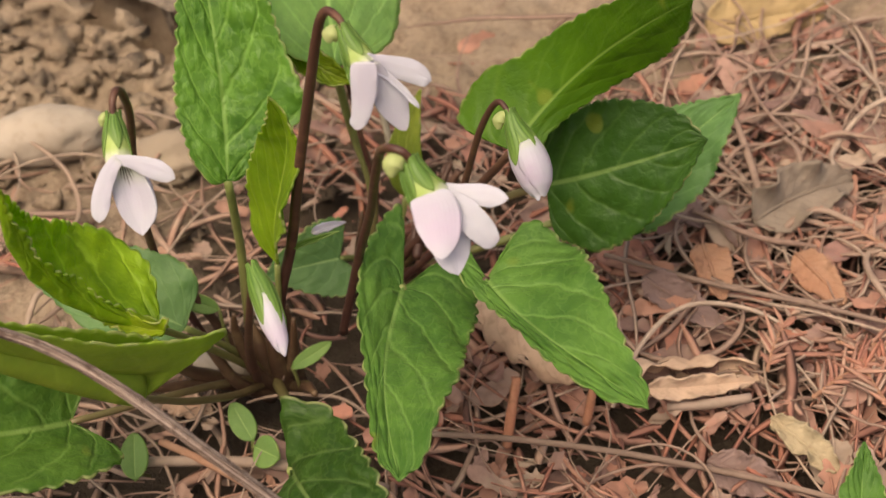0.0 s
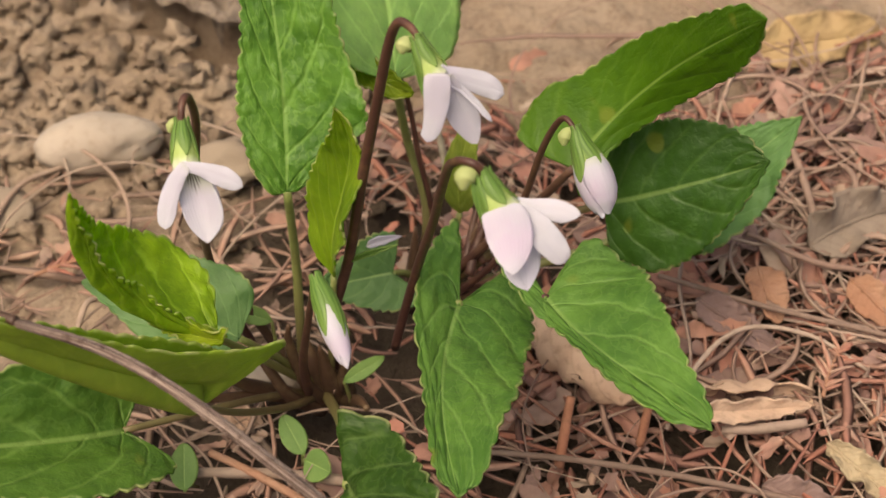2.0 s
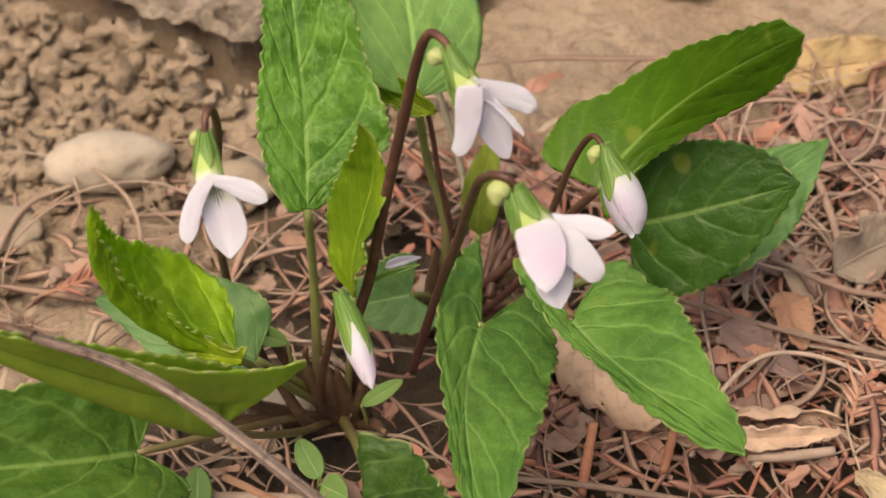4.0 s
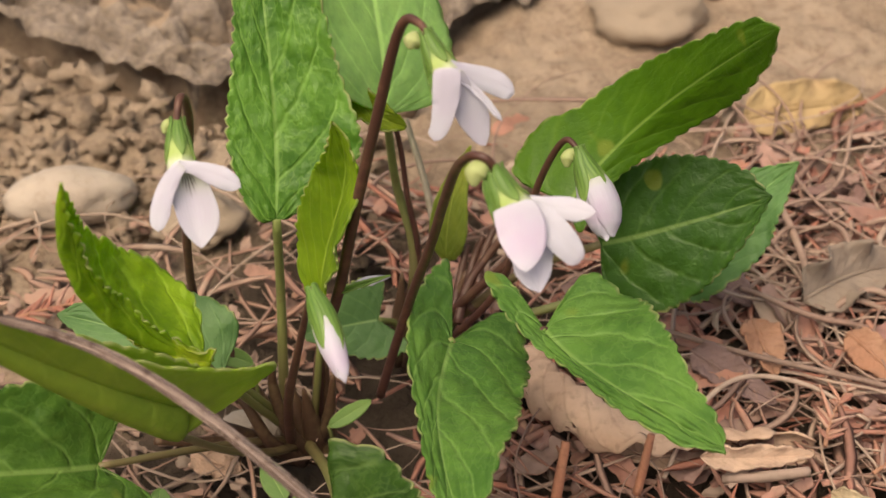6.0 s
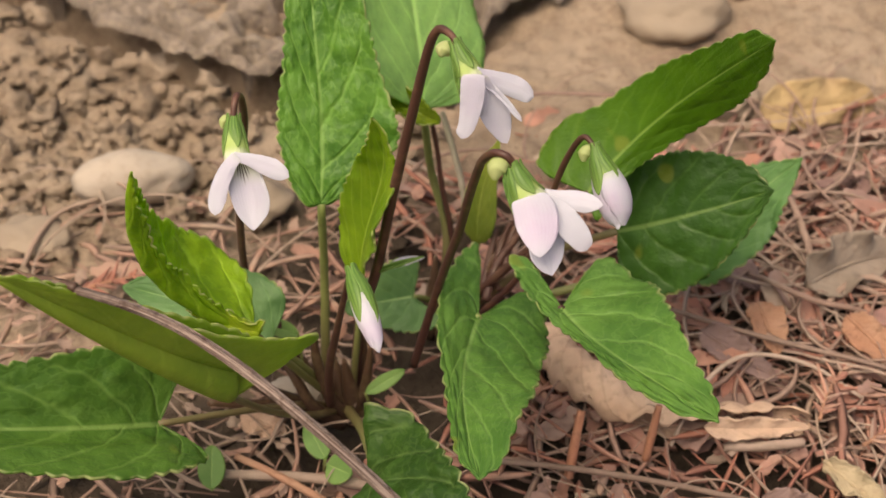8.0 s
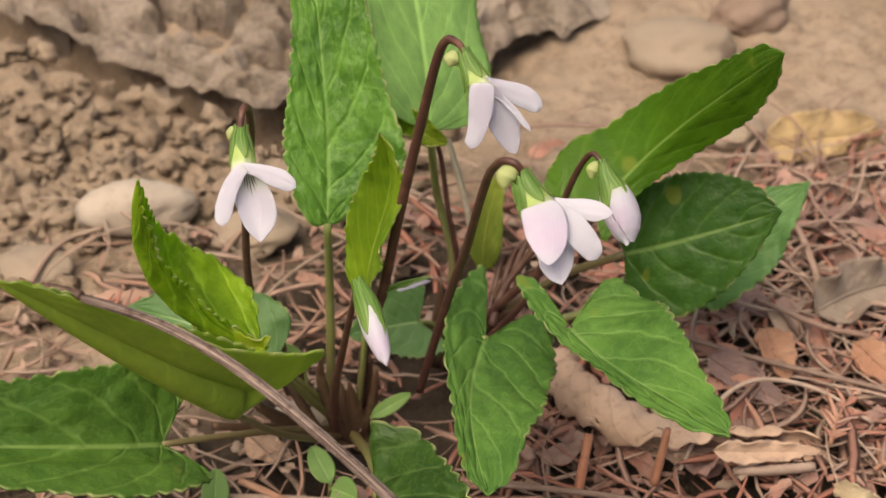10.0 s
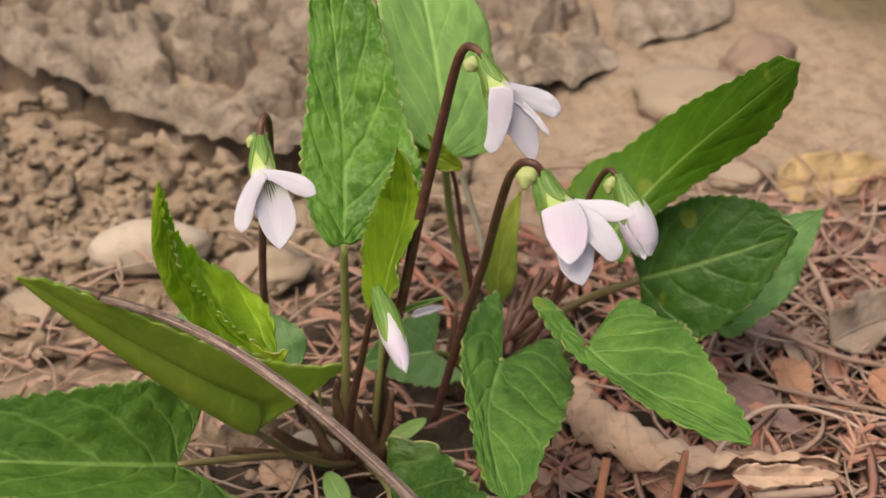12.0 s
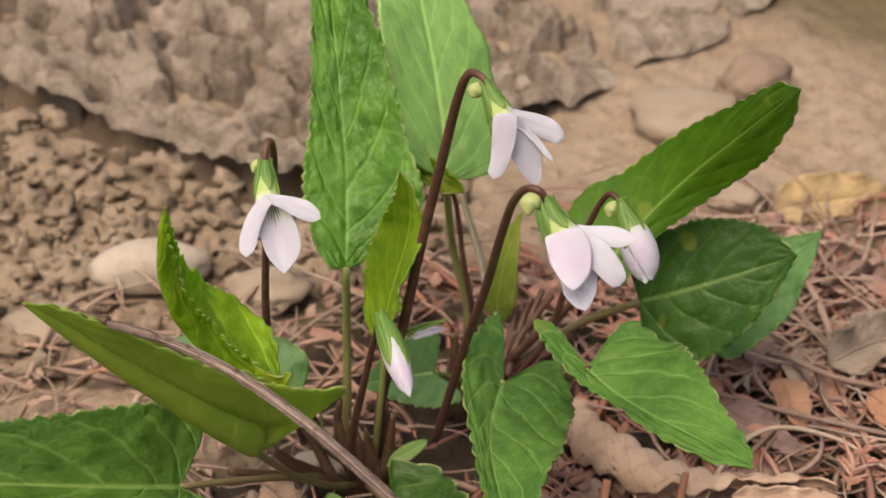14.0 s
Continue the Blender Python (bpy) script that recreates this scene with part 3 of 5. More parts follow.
    ncol = 2 * cols + 1
    ku = np.concatenate([-k[:0:-1], k])
    uvs = [(0.5 + 0.5 * q, w) for w in v for q in ku]
    faces = [(r * ncol + q, r * ncol + q + 1, (r + 1) * ncol + q + 1, (r + 1) * ncol + q) for r in range(rows) for q in range(ncol - 1)]
    ob = mesh_object(name, pts.reshape(-1, 3) * MM, faces, material, uvs)
    if teeth:
        # pale glands sit on the points of the teeth
        gland = np.zeros((rows + 1, ncol))
        for s in (-1, 1):
            gland[:, cols + s * cols] = bites[s]
        lay = ob.data.uv_layers.new(name="Glands")
        idx = np.empty(len(ob.data.loops), dtype=np.int32)
        ob.data.loops.foreach_get("vertex_index", idx)
        g = gland.ravel()[idx]
        lay.data.foreach_set("uv", np.stack([g, g], 1).astype(np.float32).ravel())
    sol = ob.modifiers.new("thickness", "SOLIDIFY")
    sol.thickness, sol.offset = thick * MM, 0.0
    return ob


def lump_data(centre, size, seed, rough=0.25, level=2, turn=0.0):
    """A stone-like lump as plain data."""
    bm = bmesh.new()
    bmesh.ops.create_icosphere(bm, subdivisions=level, radius=1.0)
    rng = random.Random(seed)
    off = Vector((rng.uniform(-50, 50), rng.uniform(-50, 50), rng.uniform(-50, 50)))
    ca, sa = math.cos(turn), math.sin(turn)
    verts = []
    for q in bm.verts:
        d = 1 + rough * noise.noise(q.co * 1.3 + off) + 0.45 * rough * noise.noise(q.co * 3.1 + off)
        x, y, z = q.co.x * d * size[0], q.co.y * d * size[1], q.co.z * d * size[2]
        verts.append((centre[0] + ca * x - sa * y, centre[1] + sa * x + ca * y, centre[2] + z))
    faces = [tuple(w.index for w in f.verts) for f in bm.faces]
    bm.free()
    return verts, faces


# ---------------------------------------------------------------- ground


def cells(x, y, pts):
    """Distances to the nearest and second nearest of the points, and which is nearest."""
    d1 = np.full(x.shape, 1e9)
    d2 = np.full(x.shape, 1e9)
    who = np.zeros(x.shape, dtype=int)
    for i, (px, py) in enumerate(pts):
        d = np.hypot(x - px, y - py)
        closer = d < d1
        d2 = np.where(closer, d1, np.minimum(d2, d))
        who = np.where(closer, i, who)
        d1 = np.where(closer, d, d1)
    return d1, d2, who


def waves(x, y, seed, scale, octaves=4):
    """Smooth random relief, about -1 to 1."""
    rng = np.random.RandomState(seed)
    out = np.zeros(np.shape(x))
    amp = 1.0
    for o in range(octaves):
        for _ in range(5):
            a = rng.uniform(0, 2 * math.pi)
            f = 2 * math.pi / scale * rng.uniform(0.6, 1.4) * 1.9 ** o
            out = out + amp / 5 * 1.6 * np.sin((np.cos(a) * x + np.sin(a) * y) * f + rng.uniform(0, 6.3))
        amp *= 0.55
    return out


def litter_edge(x):
    """How far back the litter reaches; bare sandy soil lies behind."""
    return 34 + 0.10 * x + 5 * np.sin(x * 0.11) + 3 * np.sin(x * 0.31 + 1)


def soil_height(x, y):
    bare = 1 / (1 + np.exp(np.clip(-(y - litter_edge(x)) / 4, -50, 50)))
    h = 1.1 * waves(x, y, 1, 60, 3) + 0.5 * waves(x, y, 2, 11, 3)
    return h, bare


def slab_edge(x):
    """The slab's front edge: from the far left to the middle, then back to the far right."""
    edge = np.interp(x, [-150, -87, -67, -48, -33, -19, -4, 8, 16, 29, 38, 50, 62, 74, 90, 120], [162, 111, 96, 80, 70.5, 66.5, 68, 79, 88, 92, 103, 113, 121, 133, 165, 240])
    along = np.asarray(x)
    return edge + 1.3 * waves(along, along * 0, 34, 16, 3) + 1.5 * np.tanh(5 * waves(along, along * 0, 37, 20, 2))


def build_ground():
    inner_x = np.arange(-130, 141, 0.9)
    inner_y = np.arange(-110, 190, 0.9)
    far = np.array([4, 10, 20, 35, 60, 100, 160, 260, 420, 700, 1200, 2000, 3500.0])
    xs = np.concatenate([(inner_x[0] - far)[::-1], inner_x, inner_x[-1] + far])
    ys = np.concatenate([(inner_y[0] - far)[::-1], inner_y, inner_y[-1] + far])
    x, y = np.meshgrid(xs, ys, indexing="xy")
    h, bare = soil_height(x, y)
    rng = np.random.RandomState(9)
    left = 1 / (1 + np.exp(np.clip((x - 15) / 12, -50, 50)))
    for count, size, amp in ((330, 3.8, 0.8), (2800, 1.5, 0.85)):
        pts = np.stack([rng.uniform(-130, 140, count), rng.uniform(5, 190, count)], 1)
        lump = np.zeros(x.shape)
        xw, yw = x + 0.30 * size * waves(x, y, 51, size * 1.5, 3), y + 0.30 * size * waves(x, y, 52, size * 1.5, 3)
        for px, py in pts:
            r = size * rng.uniform(0.5, 1.25)
            i0, i1 = np.searchsorted(xs, (px - r, px + r))
            j0, j1 = np.searchsorted(ys, (py - r, py + r))
            if i1 > i0 and j1 > j0:
                d = 1 - np.hypot(xw[j0:j1, i0:i1] - px, yw[j0:j1, i0:i1] - py) ** 2 / r ** 2
                lump[j0:j1, i0:i1] = np.maximum(lump[j0:j1, i0:i1], np.clip(d, 0, 1) ** 0.75 * r / size)
        h = h + amp * lump * bare * (0.32 + 0.68 * left)
    pit = waves(x, y, 41, 9, 3)
    h = h - 1.7 * np.clip(pit - 0.2, 0, 1.2) * bare * (0.2 + 0.8 * left)
    # a hollow round the crown of the plant
    h = h - 3.0 * np.exp(-((x + 8) ** 2 + (y + 14) ** 2) / 120)
    # a dark gap where the stone slab lifts off the soil
    trench = np.exp(-((y - slab_edge(x)) / 8.2) ** 6) * (x > -140) * (0.06 + 0.94 / (1 + np.exp(np.clip((x - 13) / 4, -50, 50)))) * (0.85 + 0.25 * waves(x, y, 43, 30, 2))
    # the mat of litter hides a hollow floor
    h = h - 3.5 * (1 - bare) / (1 + np.exp(-(x + 20) / 4))
    h = h * (1 - 0.5 * trench) - 1.5 * np.exp(-((y - slab_edge(x) + 2.5) / 3.5) ** 2) * (x < 20)
    h = h - 16.0 * trench
    n, mcols = len(ys), len(xs)
    verts = np.stack([x, y, h - 1.0], -1).reshape(-1, 3) * MM
    idx = np.arange(n * mcols).reshape(n, mcols)
    faces = np.stack([idx[:-1, :-1], idx[:-1, 1:], idx[1:, 1:], idx[1:, :-1]], -1).reshape(-1, 4)
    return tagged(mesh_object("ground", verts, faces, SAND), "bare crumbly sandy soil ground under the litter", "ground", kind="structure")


build_ground()


def build_slab():
    """Grey flaky stone behind the plant, cracked into plates that lie aslant."""
    xs, reach = np.arange(-150, 110, 0.7), np.concatenate([np.arange(-0.6, 30, 0.55), np.arange(30, 185, 0.9)])
    x, inside = np.meshgrid(xs, reach, indexing="xy")
    y = inside + slab_edge(x)
    rng = np.random.RandomState(21)
    a = radians(-38)
    u = (x * math.cos(a) + y * math.sin(a)) / 1.9 + 1.6 * waves(x, y, 31, 14, 3)
    w = -x * math.sin(a) + y * math.cos(a) + 1.6 * waves(x, y, 32, 14, 3)
    pts = np.stack([rng.uniform(-150, 90, 950), rng.uniform(-120, 280, 950)], 1)
    d1, d2, who = cells(u, w, pts)
    high = rng.uniform(-2.0, 2.0, 950)[who]
    tilt = rng.uniform(-0.34, 0.34, (950, 2))[who]
    h = high + tilt[..., 0] * (u - pts[who][..., 0]) * 2 + tilt[..., 1] * (w - pts[who][..., 1]) * 2
    deep = np.clip(0.50 + 1.7 * waves(x, y, 35, 13, 3), 0.08, 1.9)
    gap = np.clip((d2 - d1) / 2.2, 0, 1)
    deep = deep * np.clip((inside - 1.0) / 5, 0.04, 1)
    h = np.clip(inside / 5, 0.3, 1) * h - 15.0 * deep * (1 - gap) ** 1.3 + 0.35 * waves(x, y, 33, 6, 3) + 1.2 * waves(x, y, 36, 40, 2)
    # loose flakes and chipped pits between the plates
    flakes = np.stack([rng.uniform(-150, 90, 2600), rng.uniform(-120, 280, 2600)], 1)
    e1, e2, owner = cells(u, w, flakes)
    h = h + rng.uniform(-1.2, 1.2, 2600)[owner] * np.clip((e2 - e1) / 0.6, 0, 1) - 1.6 * np.clip(1 - (e2 - e1) / 0.7, 0, 1)
    h = h - np.where(x < 10, 14.0, 6.0) * np.clip(waves(u, w, 44, 8, 2) - 0.55, 0, 0.5) * np.clip((inside - 2) / 6, 0, 1)
    # a deep cleft parts off the last block, which sinks into the sand
    sunk = 1 / (1 + np.exp(np.clip(-(x - 30) / 3, -50, 50)))
    cleft = np.exp(-((x - 39.5 + 0.22 * (y - 112) + 1.2 * waves(x, y, 46, 9, 2)) / 3.0) ** 4) * np.clip((y - 106) / 6, 0, 1)
    h = h * (1 - 0.45 * sunk) + 3.0 + 1.2 / (1 + np.exp(np.clip((x - 5) / 4, -50, 50))) + 0.02 * inside - 9.0 * cleft
    h = h - 3.2 * sunk * np.exp(-np.clip(inside, 0, None) / 7)
    # weathered edges
    h[1:-1] = 0.25 * h[:-2] + 0.5 * h[1:-1] + 0.25 * h[2:]
    h[:, 1:-1] = 0.25 * h[:, :-2] + 0.5 * h[:, 1:-1] + 0.25 * h[:, 2:]
    h = np.where(inside < 2.4, h - 0.22 * (2.4 - inside) ** 2 * (1 - sunk), h)
    n, mcols = x.shape
    verts = np.stack([x, y, h], -1).reshape(-1, 3) * MM
    idx = np.arange(n * mcols).reshape(n, mcols)
    faces = np.stack([idx[:-1, :-1], idx[:-1, 1:], idx[1:, 1:], idx[1:, :-1]], -1).reshape(-1, 4)
    return tagged(mesh_object("rock_slab", verts, faces, SLAB, None, False), "grey-brown flaky cracked stone slab in sandy soil", "rock", kind="structure")


build_slab()


def scatter(name, label, category, material, maker, count, seed, region, keep):
    """Many loose bits in one object."""
    rng = random.Random(seed)
    verts, faces, uvs = [], [], []
    made = 0
    while made < count:
        x, y = rng.uniform(region[0], region[1]), rng.uniform(region[2], region[3])
        if rng.random() > keep(x, y):
            continue
        v, f = maker(rng, x, y)
        o = len(verts)
        verts.extend(v)
        faces.extend(tuple(i + o for i in q) for q in f)
        made += 1
    ob = mesh_object(name, np.array(verts) * MM, faces, material)
    return tagged(ob, label, category, kind="stuff")


def litter_amount(x, y):
    e = float(litter_edge(x))
    a = 1 / (1 + math.exp((y - e) / 3.5))
    if x < -20 and y > -18:
        a *= 0.55
    # dark ground is left open round the crown
    near = min(math.hypot(x + 9, (y + 17) * 1.1), math.hypot(x - 5, y))
    return a * (1 - 0.85 * math.exp(-(near / 11.0) ** 4))


def clod(rng, x, y):
    r = rng.choice((0.5, 0.7, 1.0, 1.4, 2.1)) * rng.uniform(0.7, 1.3)
    return lump_data((x, y, r * 0.35 + float(soil_height(x, y)[0]) - 0.6), (r, r * rng.uniform(0.7, 1.1), r * rng.uniform(0.6, 0.9)), rng.randint(0, 9999), 1.7, 2, rng.uniform(0, 6))


scatter("soil_crumbs", "small crumbs of sandy soil", "soil", SAND, clod, 900, 3, (-120, 110, 8, 135), lambda x, y: (1 - litter_amount(x, y)) * (1.0 if x < 5 else 0.0) * (y < float(slab_edge(x)) - 8))


def strip(pts, widths, thick, seed_turn):
    """A flat bent strip along a line: a needle or a grass blade."""
    pts = np.asarray(pts, float)
    tan = np.gradient(pts, axis=0)
    tan /= np.linalg.norm(tan, axis=1, keepdims=True) + 1e-9
    side = np.cross(tan, (0.0, 0.0, 1.0))
    side /= np.linalg.norm(side, axis=1, keepdims=True) + 1e-9
    over = np.cross(side, tan)
    a = seed_turn + 0.5 * np.linspace(0, 1, len(pts))
    w = np.asarray(widths)[:, None]
    s2 = np.cos(a)[:, None] * side + np.sin(a)[:, None] * over
    o2 = np.cos(a)[:, None] * over - np.sin(a)[:, None] * side
    ring = np.stack([pts + s2 * w, pts + o2 * (thick + 0.25 * w), pts - s2 * w, pts - o2 * thick * 0.6], 1)
    v = [tuple(q) for q in ring.reshape(-1, 3)]
    f = [(4 * i + j, 4 * i + (j + 1) % 4, 4 * i + 4 + (j + 1) % 4, 4 * i + 4 + j) for i in range(len(pts) - 1) for j in range(4)]
    return v, f


def needle(rng, x, y):
    """A dry conifer needle, slightly bent; some stand out of the mat."""
    ln, wd = rng.choice((5, 7, 9, 12, 16)) * rng.uniform(0.8, 1.2), rng.choice((0.22, 0.3, 0.42, 0.55, 0.7)) * rng.uniform(0.8, 1.2)
    a, bend = rng.uniform(0, 2 * math.pi), rng.uniform(-0.5, 0.5)
    z0, tilt = rng.uniform(-1.2, 3.0), rng.uniform(-0.35, 0.35)
    pts = []
    for i in range(6):
        s = i / 5 - 0.5
        px, py = ln * s, bend * ln * s * s
        pts.append((x + math.cos(a) * px - math.sin(a) * py, y + math.sin(a) * px + math.cos(a) * py, z0 + tilt * ln * s))
    return strip(pts, [wd * q for q in (0.45, 0.9, 1.0, 1.0, 0.8, 0.2)], 0.14, rng.uniform(-0.4, 0.4))


scatter("needle_litter", "dry red-brown conifer needles lying in a loose mat", "litter", NEEDLES, needle, 3000, 11, (-110, 130, -95, 60), lambda x, y: litter_amount(x, y) * (1.0 if x > 5 else 0.55))


def straw(rng, x, y):
    """A dry grass blade or root that bends and lies on the mat."""
    ln, r = rng.uniform(14, 50), rng.choice((0.10, 0.14, 0.2, 0.26, 0.34, 0.5))
    a, bend, kink = rng.uniform(0, 2 * math.pi), rng.uniform(-0.09, 0.09), rng.uniform(-0.07, 0.07)
    z0, lift = rng.uniform(0.6, 3.6), rng.uniform(0, 0.12)
    pts = []
    px, py = x, y
    for i in range(12):
        pts.append((px, py, z0 + lift * ln * math.sin(math.pi * i / 11) * 0.6 + rng.uniform(-0.3, 0.3)))
        px, py = px + math.cos(a) * ln / 11, py + math.sin(a) * ln / 11
        a += bend * ln / 11 + kink * i * 0.7 + rng.uniform(-0.14, 0.14)
    line = spline(pts, 2)
    if r > 0.3:
        return strip(line, r * np.interp(np.linspace(0, 1, len(line)), (0, 0.2, 0.7, 1), (0.5, 1, 0.9, 0.15)), 0.08, rng.uniform(-0.9, 0.9))
    v, f, _ = tube_data(line, [r * 0.7, r, r, r * 0.8, r * 0.3], 5)
    return [tuple(q) for q in v], f


def straw_share(x, y):
    thick = 1.0 if x > 42 and -14 < y < 48 else 0.18 if x > 15 else 0.14
    return litter_amount(x, y - 5) * thick


scatter("straw_litter", "grey-beige dry grass straw tangled on the ground", "litter", STRAW, straw, 480, 12, (-110, 130, -90, 62), straw_share)


def flake(rng, x, y):
    """A curled, ragged scrap of dead leaf."""
    big = rng.random() < (0.30 if x > 0 else 0.08)
    ln, wd = (rng.uniform(5.0, 10.0), rng.uniform(1.5, 3.2)) if big else (rng.uniform(1.8, 4.8), rng.uniform(0.5, 1.5))
    a, cup, z0 = rng.uniform(0, 2 * math.pi), rng.uniform(0.15, 0.55), rng.uniform(-0.8, 3.0)
    tx, ty = rng.uniform(-0.4, 0.4), rng.uniform(-0.4, 0.4)
    rows, cols = 9, 7
    rag = [rng.uniform(0.55, 1.1) for _ in range(rows)], [rng.uniform(0.55, 1.1) for _ in range(rows)]
    v, f = [], []
    for layer in (0.0, 0.16):
        for i in range(rows):
            s = i / (rows - 1)
            w = wd * math.sin(math.pi * (0.06 + 0.88 * s)) ** 0.6
            for j in range(cols):
                q = j / (cols - 1) * 2 - 1
                lx, ly = ln * (s - 0.5), w * q * rag[q > 0][i]
                z = z0 + cup * (ly * ly) / max(wd, 1) + 0.03 * lx * lx * cup + tx * lx + ty * ly + layer + 0.28 * math.sin(6 * s + 2.4 * q + a)
                v.append((x + math.cos(a) * lx - math.sin(a) * ly, y + math.sin(a) * lx + math.cos(a) * ly, z))
    o2 = rows * cols
    for o, flip in ((0, False), (o2, True)):
        for i in range(rows - 1):
            for j in range(cols - 1):
                q = (o + cols * i + j, o + cols * i + j + 1, o + cols * i + cols + 1 + j, o + cols * i + cols + j)
                f.append(q[::-1] if flip else q)
    return v, f


scatter("leaf_scraps", "curled brown scraps of dead leaves in the litter", "litter", FLAKES, flake, 1350, 13, (-110, 125, -90, 60), lambda x, y: litter_amount(x, y) * (1.0 if x > 38 and y > -30 else 0.45))


# ---------------------------------------------------------------- stones


def stone(name, label, centre, size, turn, material, seed, rough=0.25):
    v, f = lump_data((0, 0, 0), size, seed, rough, 4, radians(turn))
    ob = mesh_object(name, np.array(v) * MM, f, material)
    ob.location = Vector(centre) * MM
    return tagged(ob, label, "stone")


stone("pebble", "smooth pale oval pebble half sunk in sandy soil", (-46.5, 36, 3.2), (10.0, 5.5, 4.6), 4, PALE, 4, 0.15)
stone("rock", "rounded dusty grey-brown rock lying on sand", (50, 86, 0.6), (10.5, 8.2, 5.4), -10, DUSTY, 8, 0.25)
stone("rock", "small brown dusty rock beside a larger one", (66, 98, 0.4), (8.0, 6.5, 5.4), 20, BROWNISH, 15, 0.3)
stone("pebble", "small pale stone next to a yellowed leaf", (56, 55, 1.2), (5.4, 4.4, 3.2), 10, DUSTY, 23, 0.3)
stone("pebble", "tan stone sunk in loose sand", (-26, 31, 1.0), (7.0, 5.0, 3.4), 25, DUSTY, 31, 0.3)
stone("pebble", "small white pebble beside the plant's crown", (-16.5, -15, 2.4), (4.2, 2.6, 2.2), -20, PALE, 37, 0.2)
stone("pebble", "flat tan stone at the litter's edge", (-62, 24, 0.8), (6.5, 5.0, 2.6), -15, DUSTY, 41, 0.3)

# ---------------------------------------------------------------- loose dead leaves and sticks


def dead_leaf(name, label, material, rib, turn, widths, folds, shape=(0.8, 0.8), curl=1.2, wave=0.8, teeth=9, seed=0):
    ob = blade(name, material, rib, turn, widths, folds, shape, (0, 0), teeth, 0.5, 0.35, wave, curl, 44, 8, 0.3, seed)
    c = np.asarray(rib, float)
    line = bezier(c, np.linspace(0, 0.9, 6))[0] + (0, 0, 0.12)
    part(tube("midrib", line, [0.35, 0.28, 0.12], material, 3, 6), ob)
    return tagged(ob, label, "dead leaf")


def curled_leaf():
    """A long dead leaf rolled up into a ragged scroll."""
    line = spline([(20.0, -6.6, 4.4), (22.1, -12.2, 4.4), (26.8, -17.8, 4.6), (32.1, -22.4, 4.6), (39.0, -24.4, 3.8), (47.8, -24.2, 3.2), (56.3, -24.0, 2.6)], 10)
    n, m = len(line), 34
    tan = np.gradient(line, axis=0)
    tan /= np.linalg.norm(tan, axis=1, keepdims=True)
    side = np.cross(tan, (0, 0, 1.0))
    side /= np.linalg.norm(side, axis=1, keepdims=True)
    over = np.cross(side, tan)
    verts, uvs = [], []
    for i in range(n):
        s = i / (n - 1)
        r = np.interp(s, [0, 0.10, 0.40, 0.55, 0.75, 0.92, 1], [2.2, 2.5, 2.6, 2.4, 2.1, 1.8, 0.9])
        # side veins run round the roll as soft ribs
        ribs = 0.85 * abs(math.sin(s * 34 + 0.6 * math.sin(s * 9))) + 0.12 * math.sin(s * 23 + 1)
        opened = np.interp(s, [0, 0.45, 0.62, 1], [1.72, 1.66, 1.30, 1.05])
        for j in range(m):
            q = j / (m - 1)
            rag = 0.10 * math.sin(s * 31 + 1) + 0.07 * math.sin(s * 67) if j > m - 5 else 0
            a = math.pi * (-0.62 + (opened + rag) * q) + 0.2 * math.sin(s * 5)
            rr = r * (1 + 0.16 * q) + ribs
            verts.append(line[i] + rr * (math.cos(a) * -side[i] + math.sin(a) * over[i] * 0.95))
            uvs.append((q, s))
    faces = [(i * m + j, i * m + j + 1, (i + 1) * m + j + 1, (i + 1) * m + j) for i in range(n - 1) for j in range(m - 1)]
    ob = mesh_object("dead_leaf", np.array(verts) * MM, faces, TAN, uvs)
    sol = ob.modifiers.new("thickness", "SOLIDIFY")
    sol.thickness = 0.3 * MM
    tagged(ob, "long tan dead leaf rolled into a ragged scroll on the litter", "dead leaf")
    part(blade("torn_flap", TAN, [(40.3, -28.3, 7.0), (44.8, -28.8, 6.5), (49.8, -27.5, 5.5), (55.3, -26.3, 4.0)], (-15, 20), (1.8, 1.8), (14, 22), (0.6, 0.5), (0, 0), 4, 0.5, 0.08, 0.5, 0.6, 40, 8, 0.3, 4), ob)


curled_leaf()
dead_leaf("dead_leaf", "yellowed broad dead leaf lying flat on sand", YELLOWED, [(61, 50.5, 1.8), (68, 51.5, 2.6), (75, 52.5, 2.8), (81.5, 53.5, 2.0)], (0, 0), (4.8, 4.2), (8, 3), (0.7, 0.36), 0.5, 1.3, 3, 3)
dead_leaf("dead_leaf", "russet dead leaf scrap standing in straw", RUSSET, [(52, -2, 5.5), (52.3, -5, 5.0), (53, -8, 4.2), (53.5, -11, 3.4)], (10, 10), (3.2, 2.8), (10, 12), (0.7, 0.6), 0.5, 0.5, 6, 5)
dead_leaf("dead_leaf", "orange-brown dead leaf scrap lying in straw", RUSSET, [(65, -4, 4.0), (66.5, -7, 4.2), (68, -10, 4.0), (70, -13.5, 3.2)], (0, 0), (2.6, 2.9), (8, 8), (0.8, 0.6), 0.5, 0.4, 5, 6)
dead_leaf("dead_leaf", "purplish-brown dead leaf under grass straw", PURPLISH, [(43, -6, 4.0), (46, -9, 3.6), (49, -12, 3.0), (53, -15, 2.0)], (0, 15), (2.8, 2.6), (6, 10), (0.7, 0.6), 0.7, 0.6, 6, 7)
